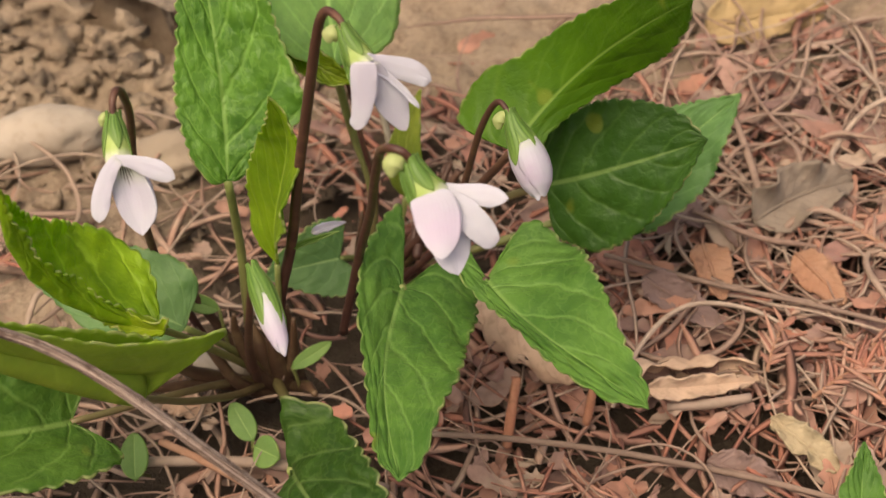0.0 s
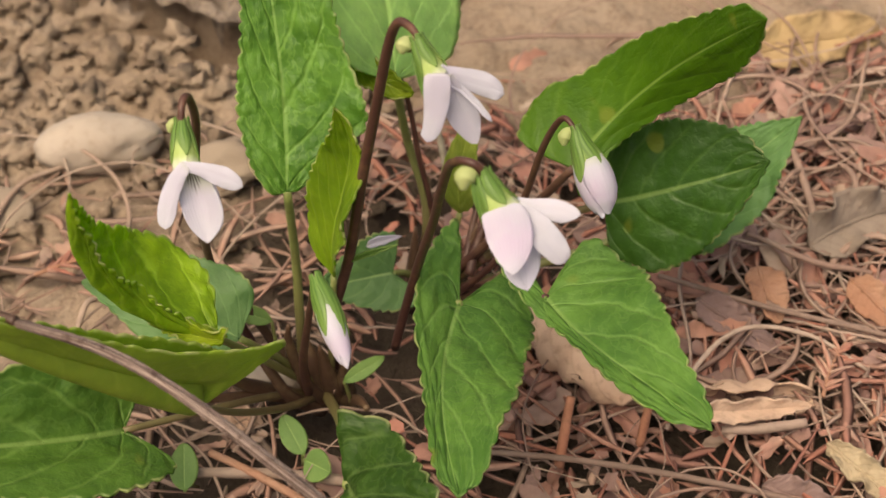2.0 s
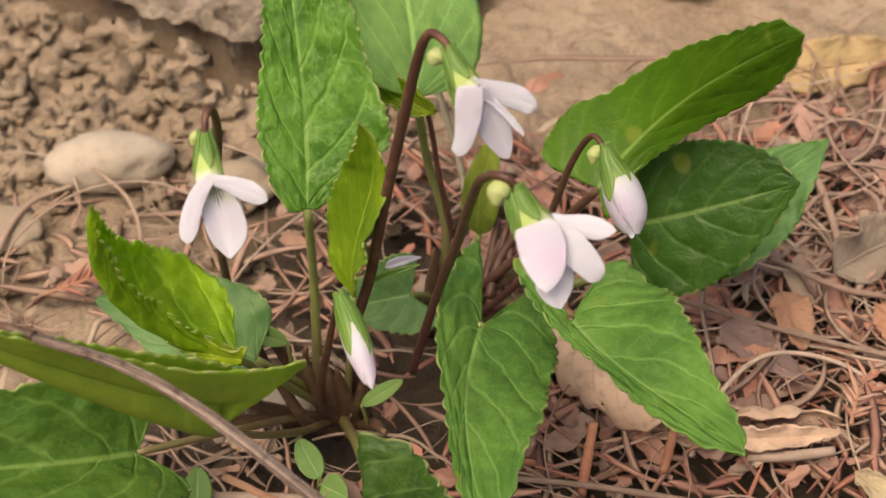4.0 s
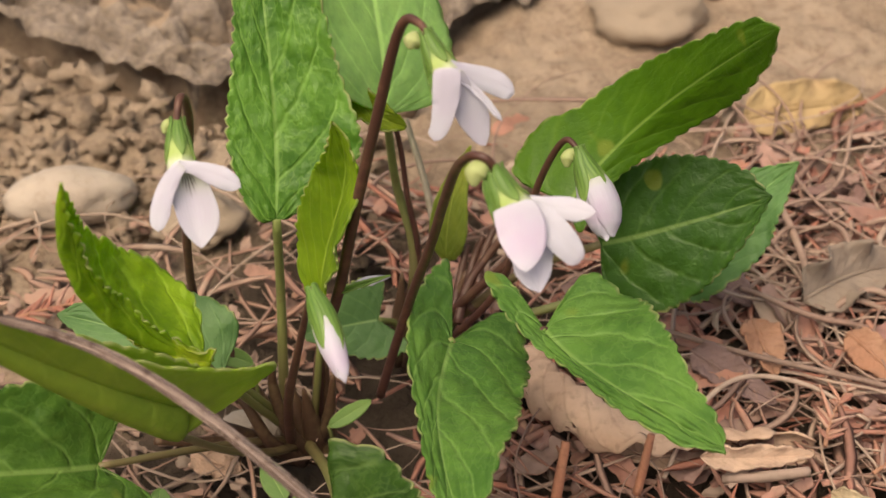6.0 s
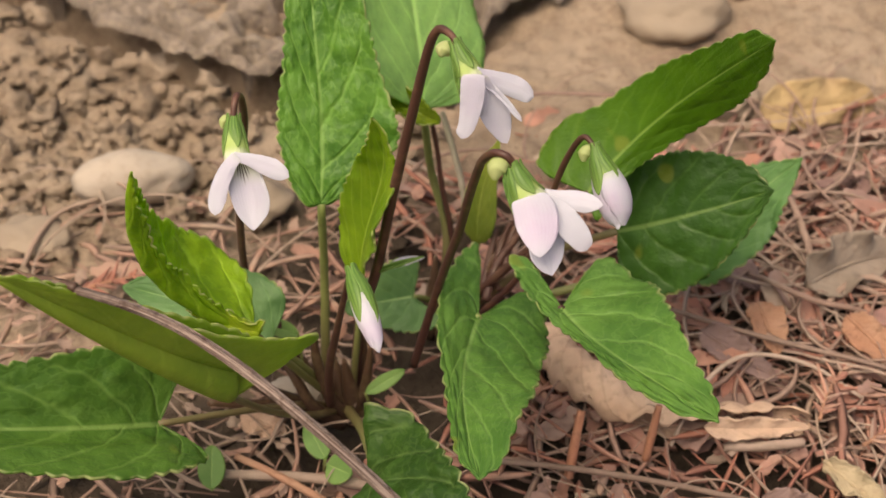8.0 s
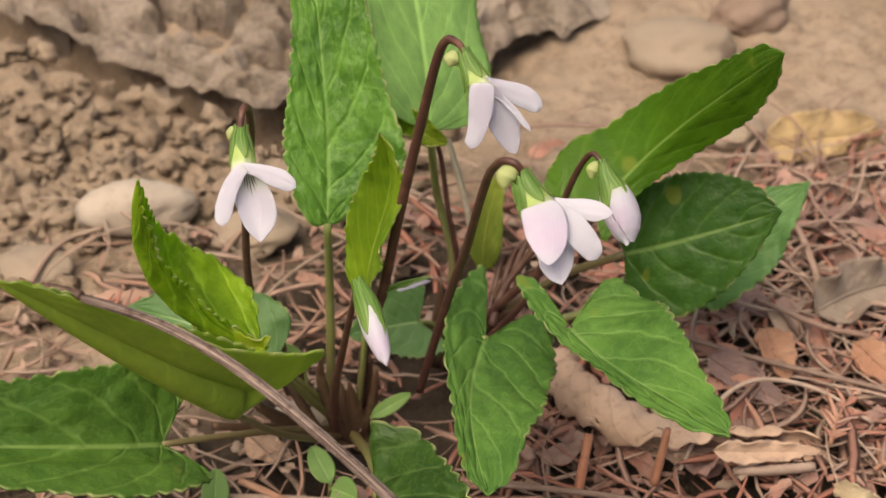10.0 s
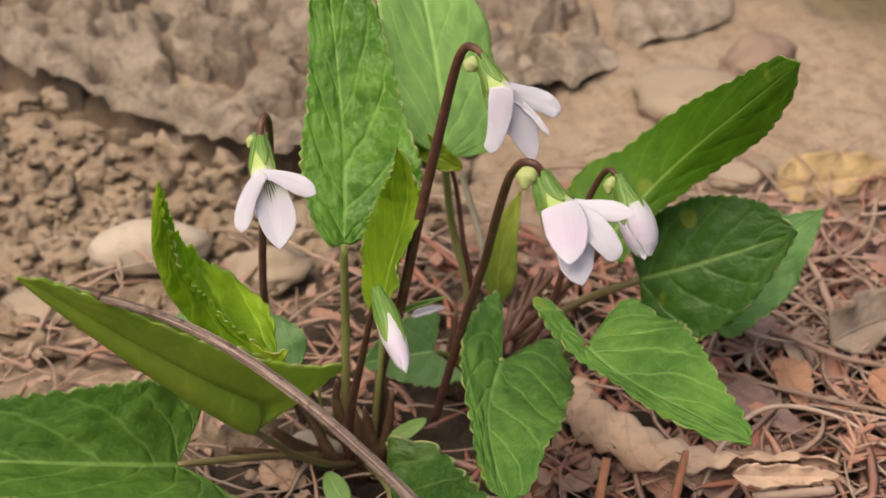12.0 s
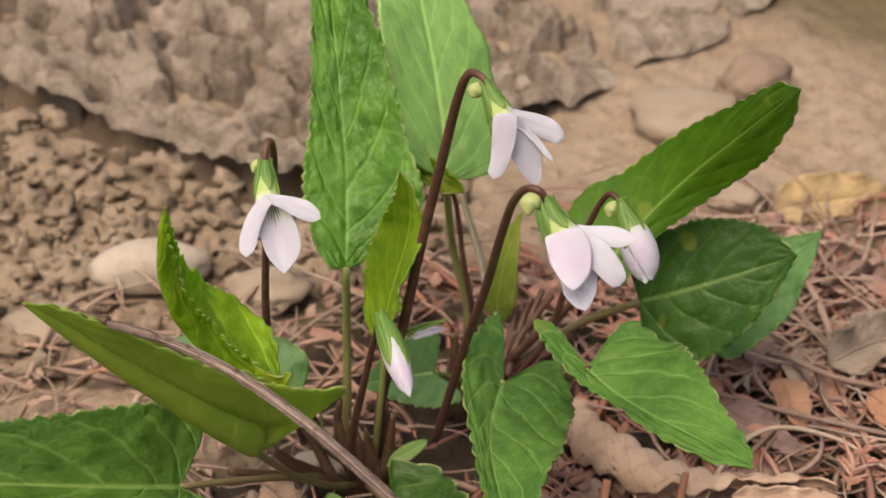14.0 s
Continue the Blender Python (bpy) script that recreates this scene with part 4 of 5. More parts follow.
dead_leaf("dead_leaf", "grey-beige crumpled dead leaf caught in straw", GREYLEAF, [(60, 2.5, 4.5), (65, 5.0, 6.0), (70, 7.5, 6.0), (76, 9.5, 4.0)], (-10, 15), (5.2, 4.6), (18, 24), (0.7, 0.5), 1.2, 1.6, 5, 12)
dead_leaf("dead_leaf", "dull pink dead leaf scrap beneath a green leaf", PURPLISH, [(44, 14, 3.0), (48, 11, 3.6), (51, 7.5, 3.4), (53, 4, 2.6)], (0, 10), (3.4, 3.0), (12, 14), (0.8, 0.6), 0.6, 0.8, 5, 15)
dead_leaf("wood_chip", "cream-coloured torn chip of dead leaf", CREAM, [(56, -33, 4.5), (58.5, -36, 4.0), (61, -38.5, 3.4), (63, -41, 2.4)], (0, 10), (2.4, 2.0), (12, 22), (0.9, 0.42), 0.6, 0.9, 3, 8)
dead_leaf("dead_leaf", "dark purplish scrap of dead leaf lying flat", PURPLISH, [(47, -38, 3.0), (50, -40, 3.0), (53, -41.5, 2.6), (56, -42, 2.0)], (0, 0), (3.0, 2.8), (8, 8), (0.8, 0.6), 0.6, 0.6, 5, 9)
dead_leaf("dead_leaf", "pale tan dead leaf scrap near the crown", TAN, [(-24, -20, 2.8), (-22, -21, 3.4), (-20, -22, 3.2), (-17.5, -23, 2.4)], (0, 0), (2.6, 2.2), (14, 14), (0.8, 0.6), 0.6, 0.6, 5, 10)


def stick(name, label, points, radii, material, sides=7):
    return tagged(tube(name, points, radii, material, 6, sides, 0.12), label, "stick")


stick("stick", "short orange-brown broken stalk standing in litter", [(21.6, -32, 1.5), (22.5, -29.5, 5.0), (23.6, -26.6, 9.0)], [0.7, 0.72, 0.6], RED_STALK)
stick("stick", "short red-brown stalk leaning on a curled leaf", [(32.4, -29.5, 2.0), (33.2, -28.5, 6.0), (34.0, -27.6, 10.5)], [0.58, 0.62, 0.5], RED_STALK)
stick("stick", "long thin grey-brown stem lying across the litter", [(10, -30.5, 4.0), (24, -33.5, 4.6), (40, -38, 4.6), (58, -44.5, 4.2), (75, -52, 3.0)], [0.38, 0.45, 0.44, 0.42, 0.35], GREYED)
stick("stick", "reddish thin stem lying flat beside the plant", [(-24, -28, 3.4), (-16, -33.5, 3.8), (-8, -40, 3.8), (0, -48, 3.2)], [0.55, 0.6, 0.6, 0.5], RUSSET)
stick("stick", "purplish-brown dry stem lying under leaves", [(-27, -30.5, 2.6), (-15, -32, 3.2), (-3, -34.5, 3.2), (6, -38, 2.6)], [0.7, 0.8, 0.8, 0.6], GREYED)
stick("stick", "pale blunt straw stub lying on litter", [(43, -29.5, 4.0), (48, -30, 4.6), (54, -29.2, 4.2)], [0.55, 0.75, 0.7], STRAW)
stick("stick", "arched grey grass straw over dead leaves", [(36, -28, 3.0), (41, -20, 6.2), (48, -14.5, 6.8), (57, -15, 5.2), (64, -20, 3.2)], [0.3, 0.38, 0.36, 0.32, 0.25], STRAW)
stick("stick", "long grey straw stem lying over the litter", [(38, -2, 5.0), (52, -9.5, 5.4), (66, -15, 5.0), (86, -23, 3.6)], [0.36, 0.4, 0.38, 0.32], GREYED)
stick("stick", "upright pale dry grass stem", [(62, 0, 2.0), (62, 10, 4.5), (61.6, 18, 5.0), (61.5, 26, 3.6)], [0.5, 0.6, 0.6, 0.45], STRAW)
stick("stick", "bent pale straw on sandy soil", [(-62, 8, 2.0), (-60, 20, 3.2), (-57, 27, 3.4), (-51, 31, 3.0)], [0.4, 0.5, 0.45, 0.35], STRAW)

def curly_straw(seed, x, y):
    """A thick old grass blade that loops over the litter."""
    rng = random.Random(seed)
    a, bend = rng.uniform(0, 6.3), rng.choice((-1, 1)) * rng.uniform(0.16, 0.42)
    ln, pts = rng.uniform(2.6, 4.2), []
    for i in range(9):
        pts.append((x, y, 3.6 + 2.2 * math.sin(i * 0.9 + seed) * rng.uniform(0.4, 1.0) + 0.6))
        x, y = x + ln * math.cos(a), y + ln * math.sin(a)
        a += bend + rng.uniform(-0.15, 0.15)
    r = rng.uniform(0.34, 0.52)
    ob = tube("grass_straw", pts, [r * 0.7, r, r * 0.9, r, r * 0.4], STRAW, 5, 7, 0.1)
    return tagged(ob, "thick curly grey-beige dry grass straw on litter", "grass straw", "curly straws in the litter")


for k, (x, y) in enumerate(((52, 6), (58, 14), (66, 2), (74, 12), (61, -6), (78, -2), (68, 20), (82, -14), (-40, 8), (-30, 2))):
    curly_straw(k, x, y)


def needle_spray(label, foot, turn, length, tilt=0.05, seed=0):
    """A dry conifer twiglet with needles in two rows."""
    rng = random.Random(seed)
    root = tagged(new("needle_spray"), label, "needle spray", "dry sprays in the litter")
    root.location = Vector(foot) * MM
    a = radians(turn)
    d = np.array((math.cos(a), math.sin(a), tilt))
    s = np.array((-math.sin(a), math.cos(a), 0.0))
    pts = [d * length * t + s * 0.06 * length * math.sin(3 * t) for t in np.linspace(0, 1, 6)]
    part(tube("rachis", pts, [0.32, 0.28, 0.15], RUSSET, 3, 6), root)
    line = spline(pts, 4)
    for k in range(2, len(line) - 1):
        for side in (-1, 1):
            ln = length * 0.30 * math.sin(math.pi * (0.15 + 0.8 * k / len(line))) * rng.uniform(0.5, 1.3)
            if rng.random() < 0.22:
                continue
            w = d * rng.uniform(0.35, 0.95) + s * side * rng.uniform(0.6, 0.9) + np.array((0, 0, rng.uniform(-0.25, 0.35)))
            p = line[k]
            ob = tube("needle", [p, p + w * ln * 0.5 + (0, 0, 0.1), p + w * ln + (0, 0, rng.uniform(-0.3, 0.2))], [0.26, 0.30, 0.12], NEEDLES, 2, 5)
            part(ob, root)


for k, (x, y, turn, ln) in enumerate(((62, -30, 25, 15), (67, -21, -20, 13), (57, -25, 60, 12), (72, -34, 100, 14), (-52, 6, 15, 13), (80, -6, 130, 14))):
    needle_spray("dry red-brown conifer spray lying in litter", (x, y, 4.2), turn, ln, 0.03, k)

# ---------------------------------------------------------------- the violet
plant = tagged(new("violet_plant"), "flowering white violet with toothed green leaves in litter", "plant")
plant.empty_display_size = 0.01

DEEP, MID, YOUNG, GREY = (0.040, 0.124, 0.014), (0.114, 0.264, 0.052), (0.235, 0.385, 0.024), (0.140, 0.285, 0.105)


def with_stalk(ob, label, rib, colour, stalk, r, skin, quilt=0.6):
    ob.color = (*colour, quilt)
    part(ob, plant, label)
    if stalk:
        part(tube("petiole", [rib[0]] + stalk, [r * 0.75, r * 0.8, r * 0.9, r * 1.1], skin or PETIOLE, 6, 10), ob)
    return ob


def leaf(label, rib, turn, widths, folds, shape, lobes, colour, stalk, teeth=17, tooth=0.6, seed=0, curl=0.0, wave=0.40, r=0.75, stalk_skin=None, relief=0.11, quilt=0.3):
    ob = blade("leaf", LEAF, rib, turn, widths, folds, shape, lobes, teeth, tooth, relief, wave, curl, 110, 14, 0.28, seed)
    return with_stalk(ob, label, rib, colour, stalk, r, stalk_skin, quilt)


def lobed_leaf(label, rib, turn, folds, left, right, colour, stalk, teeth=18, tooth=0.8, seed=0, curl=0.0, wave=0.18, r=0.75, stalk_skin=None, relief=0.16, cup=0.0, quilt=0.5):
    ob = lamina("leaf", LEAF, rib, turn, folds, left, right, teeth, tooth, relief, wave, curl, 170, 18, 0.28, seed, cup)
    return with_stalk(ob, label, rib, colour, stalk, r, stalk_skin, quilt)


CROWN, CROWN_B = (-9.5, -16, 0.5), (6, 0, 1)
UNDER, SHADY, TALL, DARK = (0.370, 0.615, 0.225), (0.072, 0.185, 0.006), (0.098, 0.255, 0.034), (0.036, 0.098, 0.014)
TEAL = (0.150, 0.330, 0.110)
BRIGHT, BACK, LOW = (0.295, 0.480, 0.027), (0.315, 0.440, 0.060), (0.082, 0.190, 0.028)
lobed_leaf("tall mid-green toothed leaf standing upright", [(-10.5, -14.0, 36.5), (-9.8, -7.0, 44.8), (-10.4, 0.7, 55.8), (-12.3, 9.4, 71.0)], (-13, 3), (3, 16),
           [(-0.01, 2.2), (0.11, 4.6), (0.31, 5.8), (0.52, 4.4), (0.74, 3.2), (0.92, 2.0)], [(0.01, 1.9), (0.13, 6.6), (0.24, 10.4), (0.47, 8.4), (0.76, 6.4), (0.92, 3.6)],
           TALL, [(-11.2, -11.1, 22.1), (-11.7, -13.0, 11.6), (-12.1, -15.5, 1.4)], teeth=24, tooth=0.5, seed=1, relief=0.24, quilt=1.0)
leaf("tall light green leaf standing upright behind another", [(3.1, 4.3, 38.1), (3.4, 14.6, 48.8), (-0.8, 25.5, 56.5), (-0.9, 36.2, 63.5)], (-55, -44), (12.5, 14.1), (4, 3), (0.62, 0.72), (0.12, 0.06), UNDER, [(3.9, 7.5, 24.7), (5.9, 4.3, 15.1), (4.6, 0.4, 3.0)], teeth=24, seed=2)
leaf("young yellow-green leaf still half folded", [(-5.7, -18.4, 25.4), (-5.9, -16.9, 36.8), (1.1, -18.8, 44.7), (-2.8, -20.0, 54.4)], (45, 30), (5.0, 5.6), (19, 33), (0.79, 0.80), (0.00, 0.00), YOUNG, [(-7.0, -17.5, 14), (-8.5, -16.5, 2)], teeth=15, seed=3, r=0.55)
lobed_leaf("yellow-green leaf rising and turning its underside", [(25.3, -9.0, 32.9), (33.1, -2.3, 40.2), (40.7, -7.5, 49.8), (44.4, -24.3, 66.7)], (22, -13), (-5, -17),
           [(-0.02, 9.0), (0.13, 9.8), (0.25, 7.3), (0.52, 5.6), (0.74, 3.9), (0.92, 2.6)], [(-0.06, 3.2), (0.12, 2.6), (0.28, 3.3), (0.51, 4.2), (0.74, 4.4), (0.92, 2.4)],
           SHADY, [(20, -4.5, 22), (11, -1, 9), CROWN_B], teeth=19, tooth=0.38, seed=4, stalk_skin=REDDISH, relief=0.08, quilt=0.15)
lobed_leaf("broad dark green leaf with a round tip", [(29.9, -5.8, 23.4), (34.8, -8.3, 26.5), (42.4, -9.7, 29.9), (49.6, -11.4, 34.3)], (3, 3), (6, -8),
           [(-0.04, 5.6), (0.10, 7.9), (0.30, 8.7), (0.52, 9.0), (0.76, 7.2), (0.93, 4.0)], [(-0.03, 6.4), (0.12, 9.0), (0.29, 10.2), (0.53, 8.7), (0.78, 5.0), (0.92, 2.0)],
           DEEP, [(21, -2, 16.5), (13, -1, 9), CROWN_B], teeth=21, tooth=0.4, seed=5, relief=0.2, quilt=0.4, stalk_skin=OLIVE)
leaf("dull green leaf lying below another leaf", [(38.9, 0.4, 13.8), (45.5, 1.7, 18.5), (51.6, 3.3, 22.7), (57.3, 5.0, 27.0)], (15, 16), (6.6, 8.2), (9, 10), (0.62, 0.95), (0.10, 0.12), TEAL, [(28, 0, 9), (16, 0, 5), CROWN_B], teeth=20, seed=6)
lobed_leaf("mid-green heart-based leaf reaching forward", [(20.5, -26.5, 27.8), (24.2, -34.8, 27.8), (29.6, -42.9, 32.1), (36.6, -52.7, 33.5)], (14, 17), (-1, 11),
           [(-0.20, 8.9), (0.02, 11.0), (0.19, 11.6), (0.49, 8.9), (0.73, 5.3), (0.92, 2.5)], [(-0.38, -0.6), (-0.44, 1.6), (-0.14, 2.8), (0.26, 1.7), (0.60, 2.4), (0.86, 2.2)],
           MID, [(17, -9, 12), (11, -3, 6), CROWN_B], teeth=20, tooth=0.55, seed=7, stalk_skin=REDDISH, relief=0.2, quilt=0.75)
lobed_leaf("mid-green heart-based leaf hanging forward", [(9.8, -20.5, 21.1), (6.7, -32.0, 22.4), (6.6, -42.3, 27.7), (8.9, -56.6, 29.2)], (10, 13), (13, 10),
           [(-0.26, 5.4), (-0.01, 10.0), (0.27, 9.8), (0.54, 9.2), (0.74, 6.8), (0.95, 3.4)], [(-0.38, 4.2), (-0.10, 6.6), (0.20, 5.0), (0.48, 2.6), (0.76, 2.1), (0.92, 1.9)],
           MID, [(8.6, -8, 12), (7.5, -3, 6), CROWN_B], teeth=20, tooth=0.6, seed=8, stalk_skin=PETIOLE, relief=0.2, quilt=0.75)
lobed_leaf("light green leaf with a curling pointed tip", [(-18.3, -35.1, 33.5), (-29.2, -37.0, 41.3), (-31.4, -39.4, 51.1), (-27.5, -44.2, 65.6)], (-26, -65), (118, -16),
           [(-0.02, 0.8), (0.12, 1.6), (0.30, 2.3), (0.52, 2.4), (0.75, 1.8), (0.92, 0.8)], [(0.00, 4.6), (0.05, 9.6), (0.20, 12.4), (0.47, 7.7), (0.74, 3.5), (0.92, 1.3)],
           BRIGHT, [(-17, -27, 22), (-13, -20, 9), CROWN], teeth=20, tooth=0.7, seed=9, r=0.6, wave=0.5, relief=0.26, quilt=0.65, cup=-0.8)
lobed_leaf("folded leaf showing its pale green underside", [(-21.0, -40.2, 27.1), (-27.1, -47.6, 38.3), (-35.7, -52.6, 52.0), (-40.6, -57.5, 63.0)], (0, -14), (158, 36),
           [(0.06, 5.5), (0.14, 8.6), (0.32, 7.8), (0.53, 6.0), (0.75, 3.8), (0.92, 1.8)], [(-0.02, 13.2), (0.09, 11.6), (0.30, 8.3), (0.53, 6.0), (0.75, 3.9), (0.92, 1.9)],
           BACK, [(-17.5, -32, 16), (-13, -23, 6), CROWN], teeth=20, tooth=0.4, seed=10, r=0.6, stalk_skin=OLIVE, wave=0.15, relief=0.06, quilt=0.05)
lobed_leaf("broad dark green leaf lying low", [(-32.0, -35.4, 17.9), (-37.5, -40.4, 22.3), (-49.5, -45.1, 27.8), (-65.2, -49.6, 33.1)], (-26, -24), (29, 22),
           [(-0.08, 7.6), (0.07, 10.3), (0.27, 10.6), (0.51, 9.4), (0.75, 7.6), (0.92, 4.2)], [(-0.22, 8.6), (0.06, 10.7), (0.28, 10.3), (0.51, 8.8), (0.75, 6.8), (0.92, 3.8)],
           LOW, [(-24, -29.5, 13.5), (-16, -22, 7), CROWN], teeth=22, tooth=0.7, seed=11, r=0.6, quilt=0.75, stalk_skin=OLIVE)
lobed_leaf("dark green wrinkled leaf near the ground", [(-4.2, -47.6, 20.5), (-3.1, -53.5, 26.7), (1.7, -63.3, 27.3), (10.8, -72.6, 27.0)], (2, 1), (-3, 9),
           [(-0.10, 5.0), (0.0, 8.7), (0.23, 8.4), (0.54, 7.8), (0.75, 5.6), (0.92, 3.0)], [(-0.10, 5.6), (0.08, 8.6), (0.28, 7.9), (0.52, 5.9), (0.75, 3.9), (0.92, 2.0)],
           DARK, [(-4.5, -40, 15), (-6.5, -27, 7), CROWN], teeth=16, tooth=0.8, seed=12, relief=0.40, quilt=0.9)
leaf("narrow young green leaf rolled upright", [(10.5, 7.2, 10.7), (10.2, 6.5, 14.9), (10.7, 7.1, 21.7), (14.0, 7.9, 29.9)], (23, 27), (2.6, 3.2), (9, 10), (0.86, 0.90), (0.00, 0.00), (0.36, 0.44, 0.09), [(9, 5.5, 6), (7, 3, 1)], teeth=0, seed=13, r=0.6, wave=0.1, relief=0.1)

# the lower rim of the tall light leaf curls over
lobe = blade("leaf_rim", LEAF, [(-2.3, 5.1, 42.7), (0.2, 2.7, 40.2), (2.5, 1.3, 39.0), (5.5, 1.3, 38.2)], (0, 0), (2.2, 2.6), (20, 25), (0.7, 0.5), (0, 0), 7, 0.3, 0.1, 0.3, 0.8, 40, 8, 0.28, 3)
lobe.color = (0.200, 0.290, 0.012, 0.4)
part(lobe, plant, "olive curled-over leaf rim")
# the bright leaf's lower lobe curls out below it
curl_lobe = lamina("leaf_lobe", LEAF, [(-17.2, -37.0, 35.0), (-20.0, -36.6, 35.2), (-23.0, -35.9, 36.2), (-26.0, -35.2, 37.6)], (0, 0), (25, 30),
                   [(0.02, 0.6), (0.15, 1.0), (0.35, 1.2), (0.55, 1.1), (0.75, 0.8), (0.92, 0.4)], [(-0.06, 1.9), (0.10, 1.4), (0.28, 1.3), (0.50, 1.9), (0.72, 1.6), (0.90, 0.8)], 9, 0.45, 0.08, 0.3, 0.4, 60, 10, 0.28, 6)
curl_lobe.color = (0.34, 0.46, 0.025, 0.2)
part(curl_lobe, plant, "yellow-green curled leaf lobe")
# a bleached torn spot at the edge of the tall leaf
scar = blade("torn_edge", CREAM, [(-14.9, -11.1, 39.6), (-14.5, -11.6, 38.8), (-14.0, -12.2, 38.0), (-13.5, -12.8, 37.1)], (0, 0), (0.75, 0.6), (5, 5), (0.8, 0.5), (0, 0), 0, 0, 0.05, 0.1, 0.1, 16, 5, 0.2, 5)
part(scar, plant, "bleached torn leaf edge")
# young leaf still folded under the others
lobed_leaf("small dull green leaf half hidden behind stalks", [(0.6, -3.0, 9.6), (-2.6, -3.6, 9.6), (-6.0, -4.2, 9.5), (-9.6, -4.8, 9.2)], (0, 0), (10, 12),
           [(-0.36, 4.2), (-0.10, 5.4), (0.20, 5.2), (0.50, 4.0), (0.75, 2.5), (0.92, 1.2)], [(-0.16, 5.0), (0.05, 6.0), (0.30, 5.6), (0.55, 4.2), (0.78, 2.6), (0.93, 1.2)],
           GREY, [(3, 0, 6), (5, 1, 1)], teeth=14, tooth=0.4, seed=33, r=0.6, wave=0.1, relief=0.08, quilt=0.2)
leaf("dull green leaf lying beneath another leaf", [(-18, -24, 21), (-24, -21.5, 23.5), (-30, -19, 25), (-38, -16.5, 25)], (-10, -10), (6.0, 7.5), (12, 10), (0.6, 0.8), (0.1, 0.1), GREY, [(-14, -20, 12), CROWN], 13, 0.4, 34, r=0.6)
leaf("small shiny green leaf at the litter's edge", [(63.5, -52, 2.5), (63.8, -49, 5.0), (64.5, -46, 8.0), (65.2, -42.5, 10.5)], (0, 0), (3.2, 3.4), (15, 15), (0.62, 0.9), (0.1, 0.1), MID, [(64, -56, 0.5)], 11, 0.3, 35, r=0.5)


def flower_stalk(label, points, radii, material=None):
    return part(tube("flower_stalk", points, [0.86 * r for r in radii], material or STALK, 8, 12), plant, label)


flower_stalk("dark purplish-brown hooked flower stalk", [(-17.9, -31.3, 62.9), (-17.75, -30.2, 64.2), (-17.5, -28.8, 64.4), (-17.3, -27.3, 62.6), (-17.8, -24.6, 56.8), (-20.0, -20.5, 44.0), (-21.3, -15.4, 24.6), (-18.1, -12.7, 5.2)], [0.42, 0.5, 0.55, 0.6, 0.65])
flower_stalk("dark purplish-brown tall hooked flower stalk", [(7.7, -31.2, 72.3), (6.8, -29.6, 72.6), (5.6, -28.0, 71.9), (4.4, -26.6, 68.2), (2.4, -24.5, 58.6), (-0.6, -21.8, 44.1), (-3.4, -18.8, 29.2), (-6.7, -16.3, 15.5), (-7.8, -15.3, 1.7)], [0.42, 0.6, 0.72, 0.8, 0.85])
flower_stalk("dark purplish-brown hooked flower stalk", [(13.5, -43.6, 64.5), (12.6, -43.6, 65.9), (11.3, -42.6, 65.6), (10.5, -40.2, 63.2), (9.9, -36.2, 59.0), (8.8, -31.2, 50.9), (7.5, -25.1, 40.3), (5.3, -19.8, 28.7), (3.0, -15.8, 16.9), (0.6, -12.9, 5.2)], [0.45, 0.5, 0.55, 0.62, 0.66, 0.7, 0.72])
flower_stalk("dark brown hooked stalk of a bud", [(24.8, -20.1, 48.6), (23.3, -17.7, 48.8), (21.2, -15.8, 43.1), (19.1, -12.5, 32.3), (15.8, -8.4, 17.6), (8.2, -2.6, 2.8)], [0.36, 0.48, 0.55, 0.6])
flower_stalk("brown stalk of a green bud", [(-5.4, -38.3, 46.1), (-8.1, -31.8, 30.8), (-10.4, -24.8, 16.3), (-11.3, -18.0, 1.9)], [0.36, 0.55, 0.7, 0.8])
flower_stalk("thin dark brown hooked stalk", [(1.3, 5.0, 37.8), (4.2, 6.6, 34.0), (5.4, 5.0, 23.9), (6.4, 3.9, 14.2), (3.3, 2.2, 4.7)], [0.3, 0.42, 0.5, 0.55])
flower_stalk("thin grey-olive dry stalk behind the flowers", [(5.7, 25.6, 22.2), (6.9, 22.2, 19.1), (8.1, 17.8, 16.2), (9.0, 12.1, 13.3)], [0.55, 0.6, 0.6, 0.65], GREYSTEM)
flower_stalk("short dark reddish stem near the crown", [(20.4, 3.6, 15.0), (16.9, 1.5, 12.0), (13.0, -1.6, 9.3)], [0.5, 0.65, 0.75], REDDISH)
flower_stalk("short dark reddish stem near the crown", [(13.4, 7.4, 13.5), (12.1, 4.0, 10.3), (10.7, -0.5, 7.4)], [0.5, 0.65, 0.75], REDDISH)
flower_stalk("short dark reddish stem near the crown", [(17.2, 7.2, 16.6), (15.1, 3.8, 13.5), (14.0, -1.6, 9.2)], [0.5, 0.65, 0.75], REDDISH)
flower_stalk("short dark reddish stem near the crown", [(18.4, 4.3, 17.7), (15.7, 3.2, 14.4), (13.0, 1.1, 11.4), (11.3, -3.3, 8.6)], [0.6, 0.7, 0.8], REDDISH)
flower_stalk("short dark reddish stem near the crown", [(15.5, 6.5, 15.6), (14.0, 4.6, 12.9), (12.5, 0.1, 10.0)], [0.5, 0.6, 0.7], REDDISH)


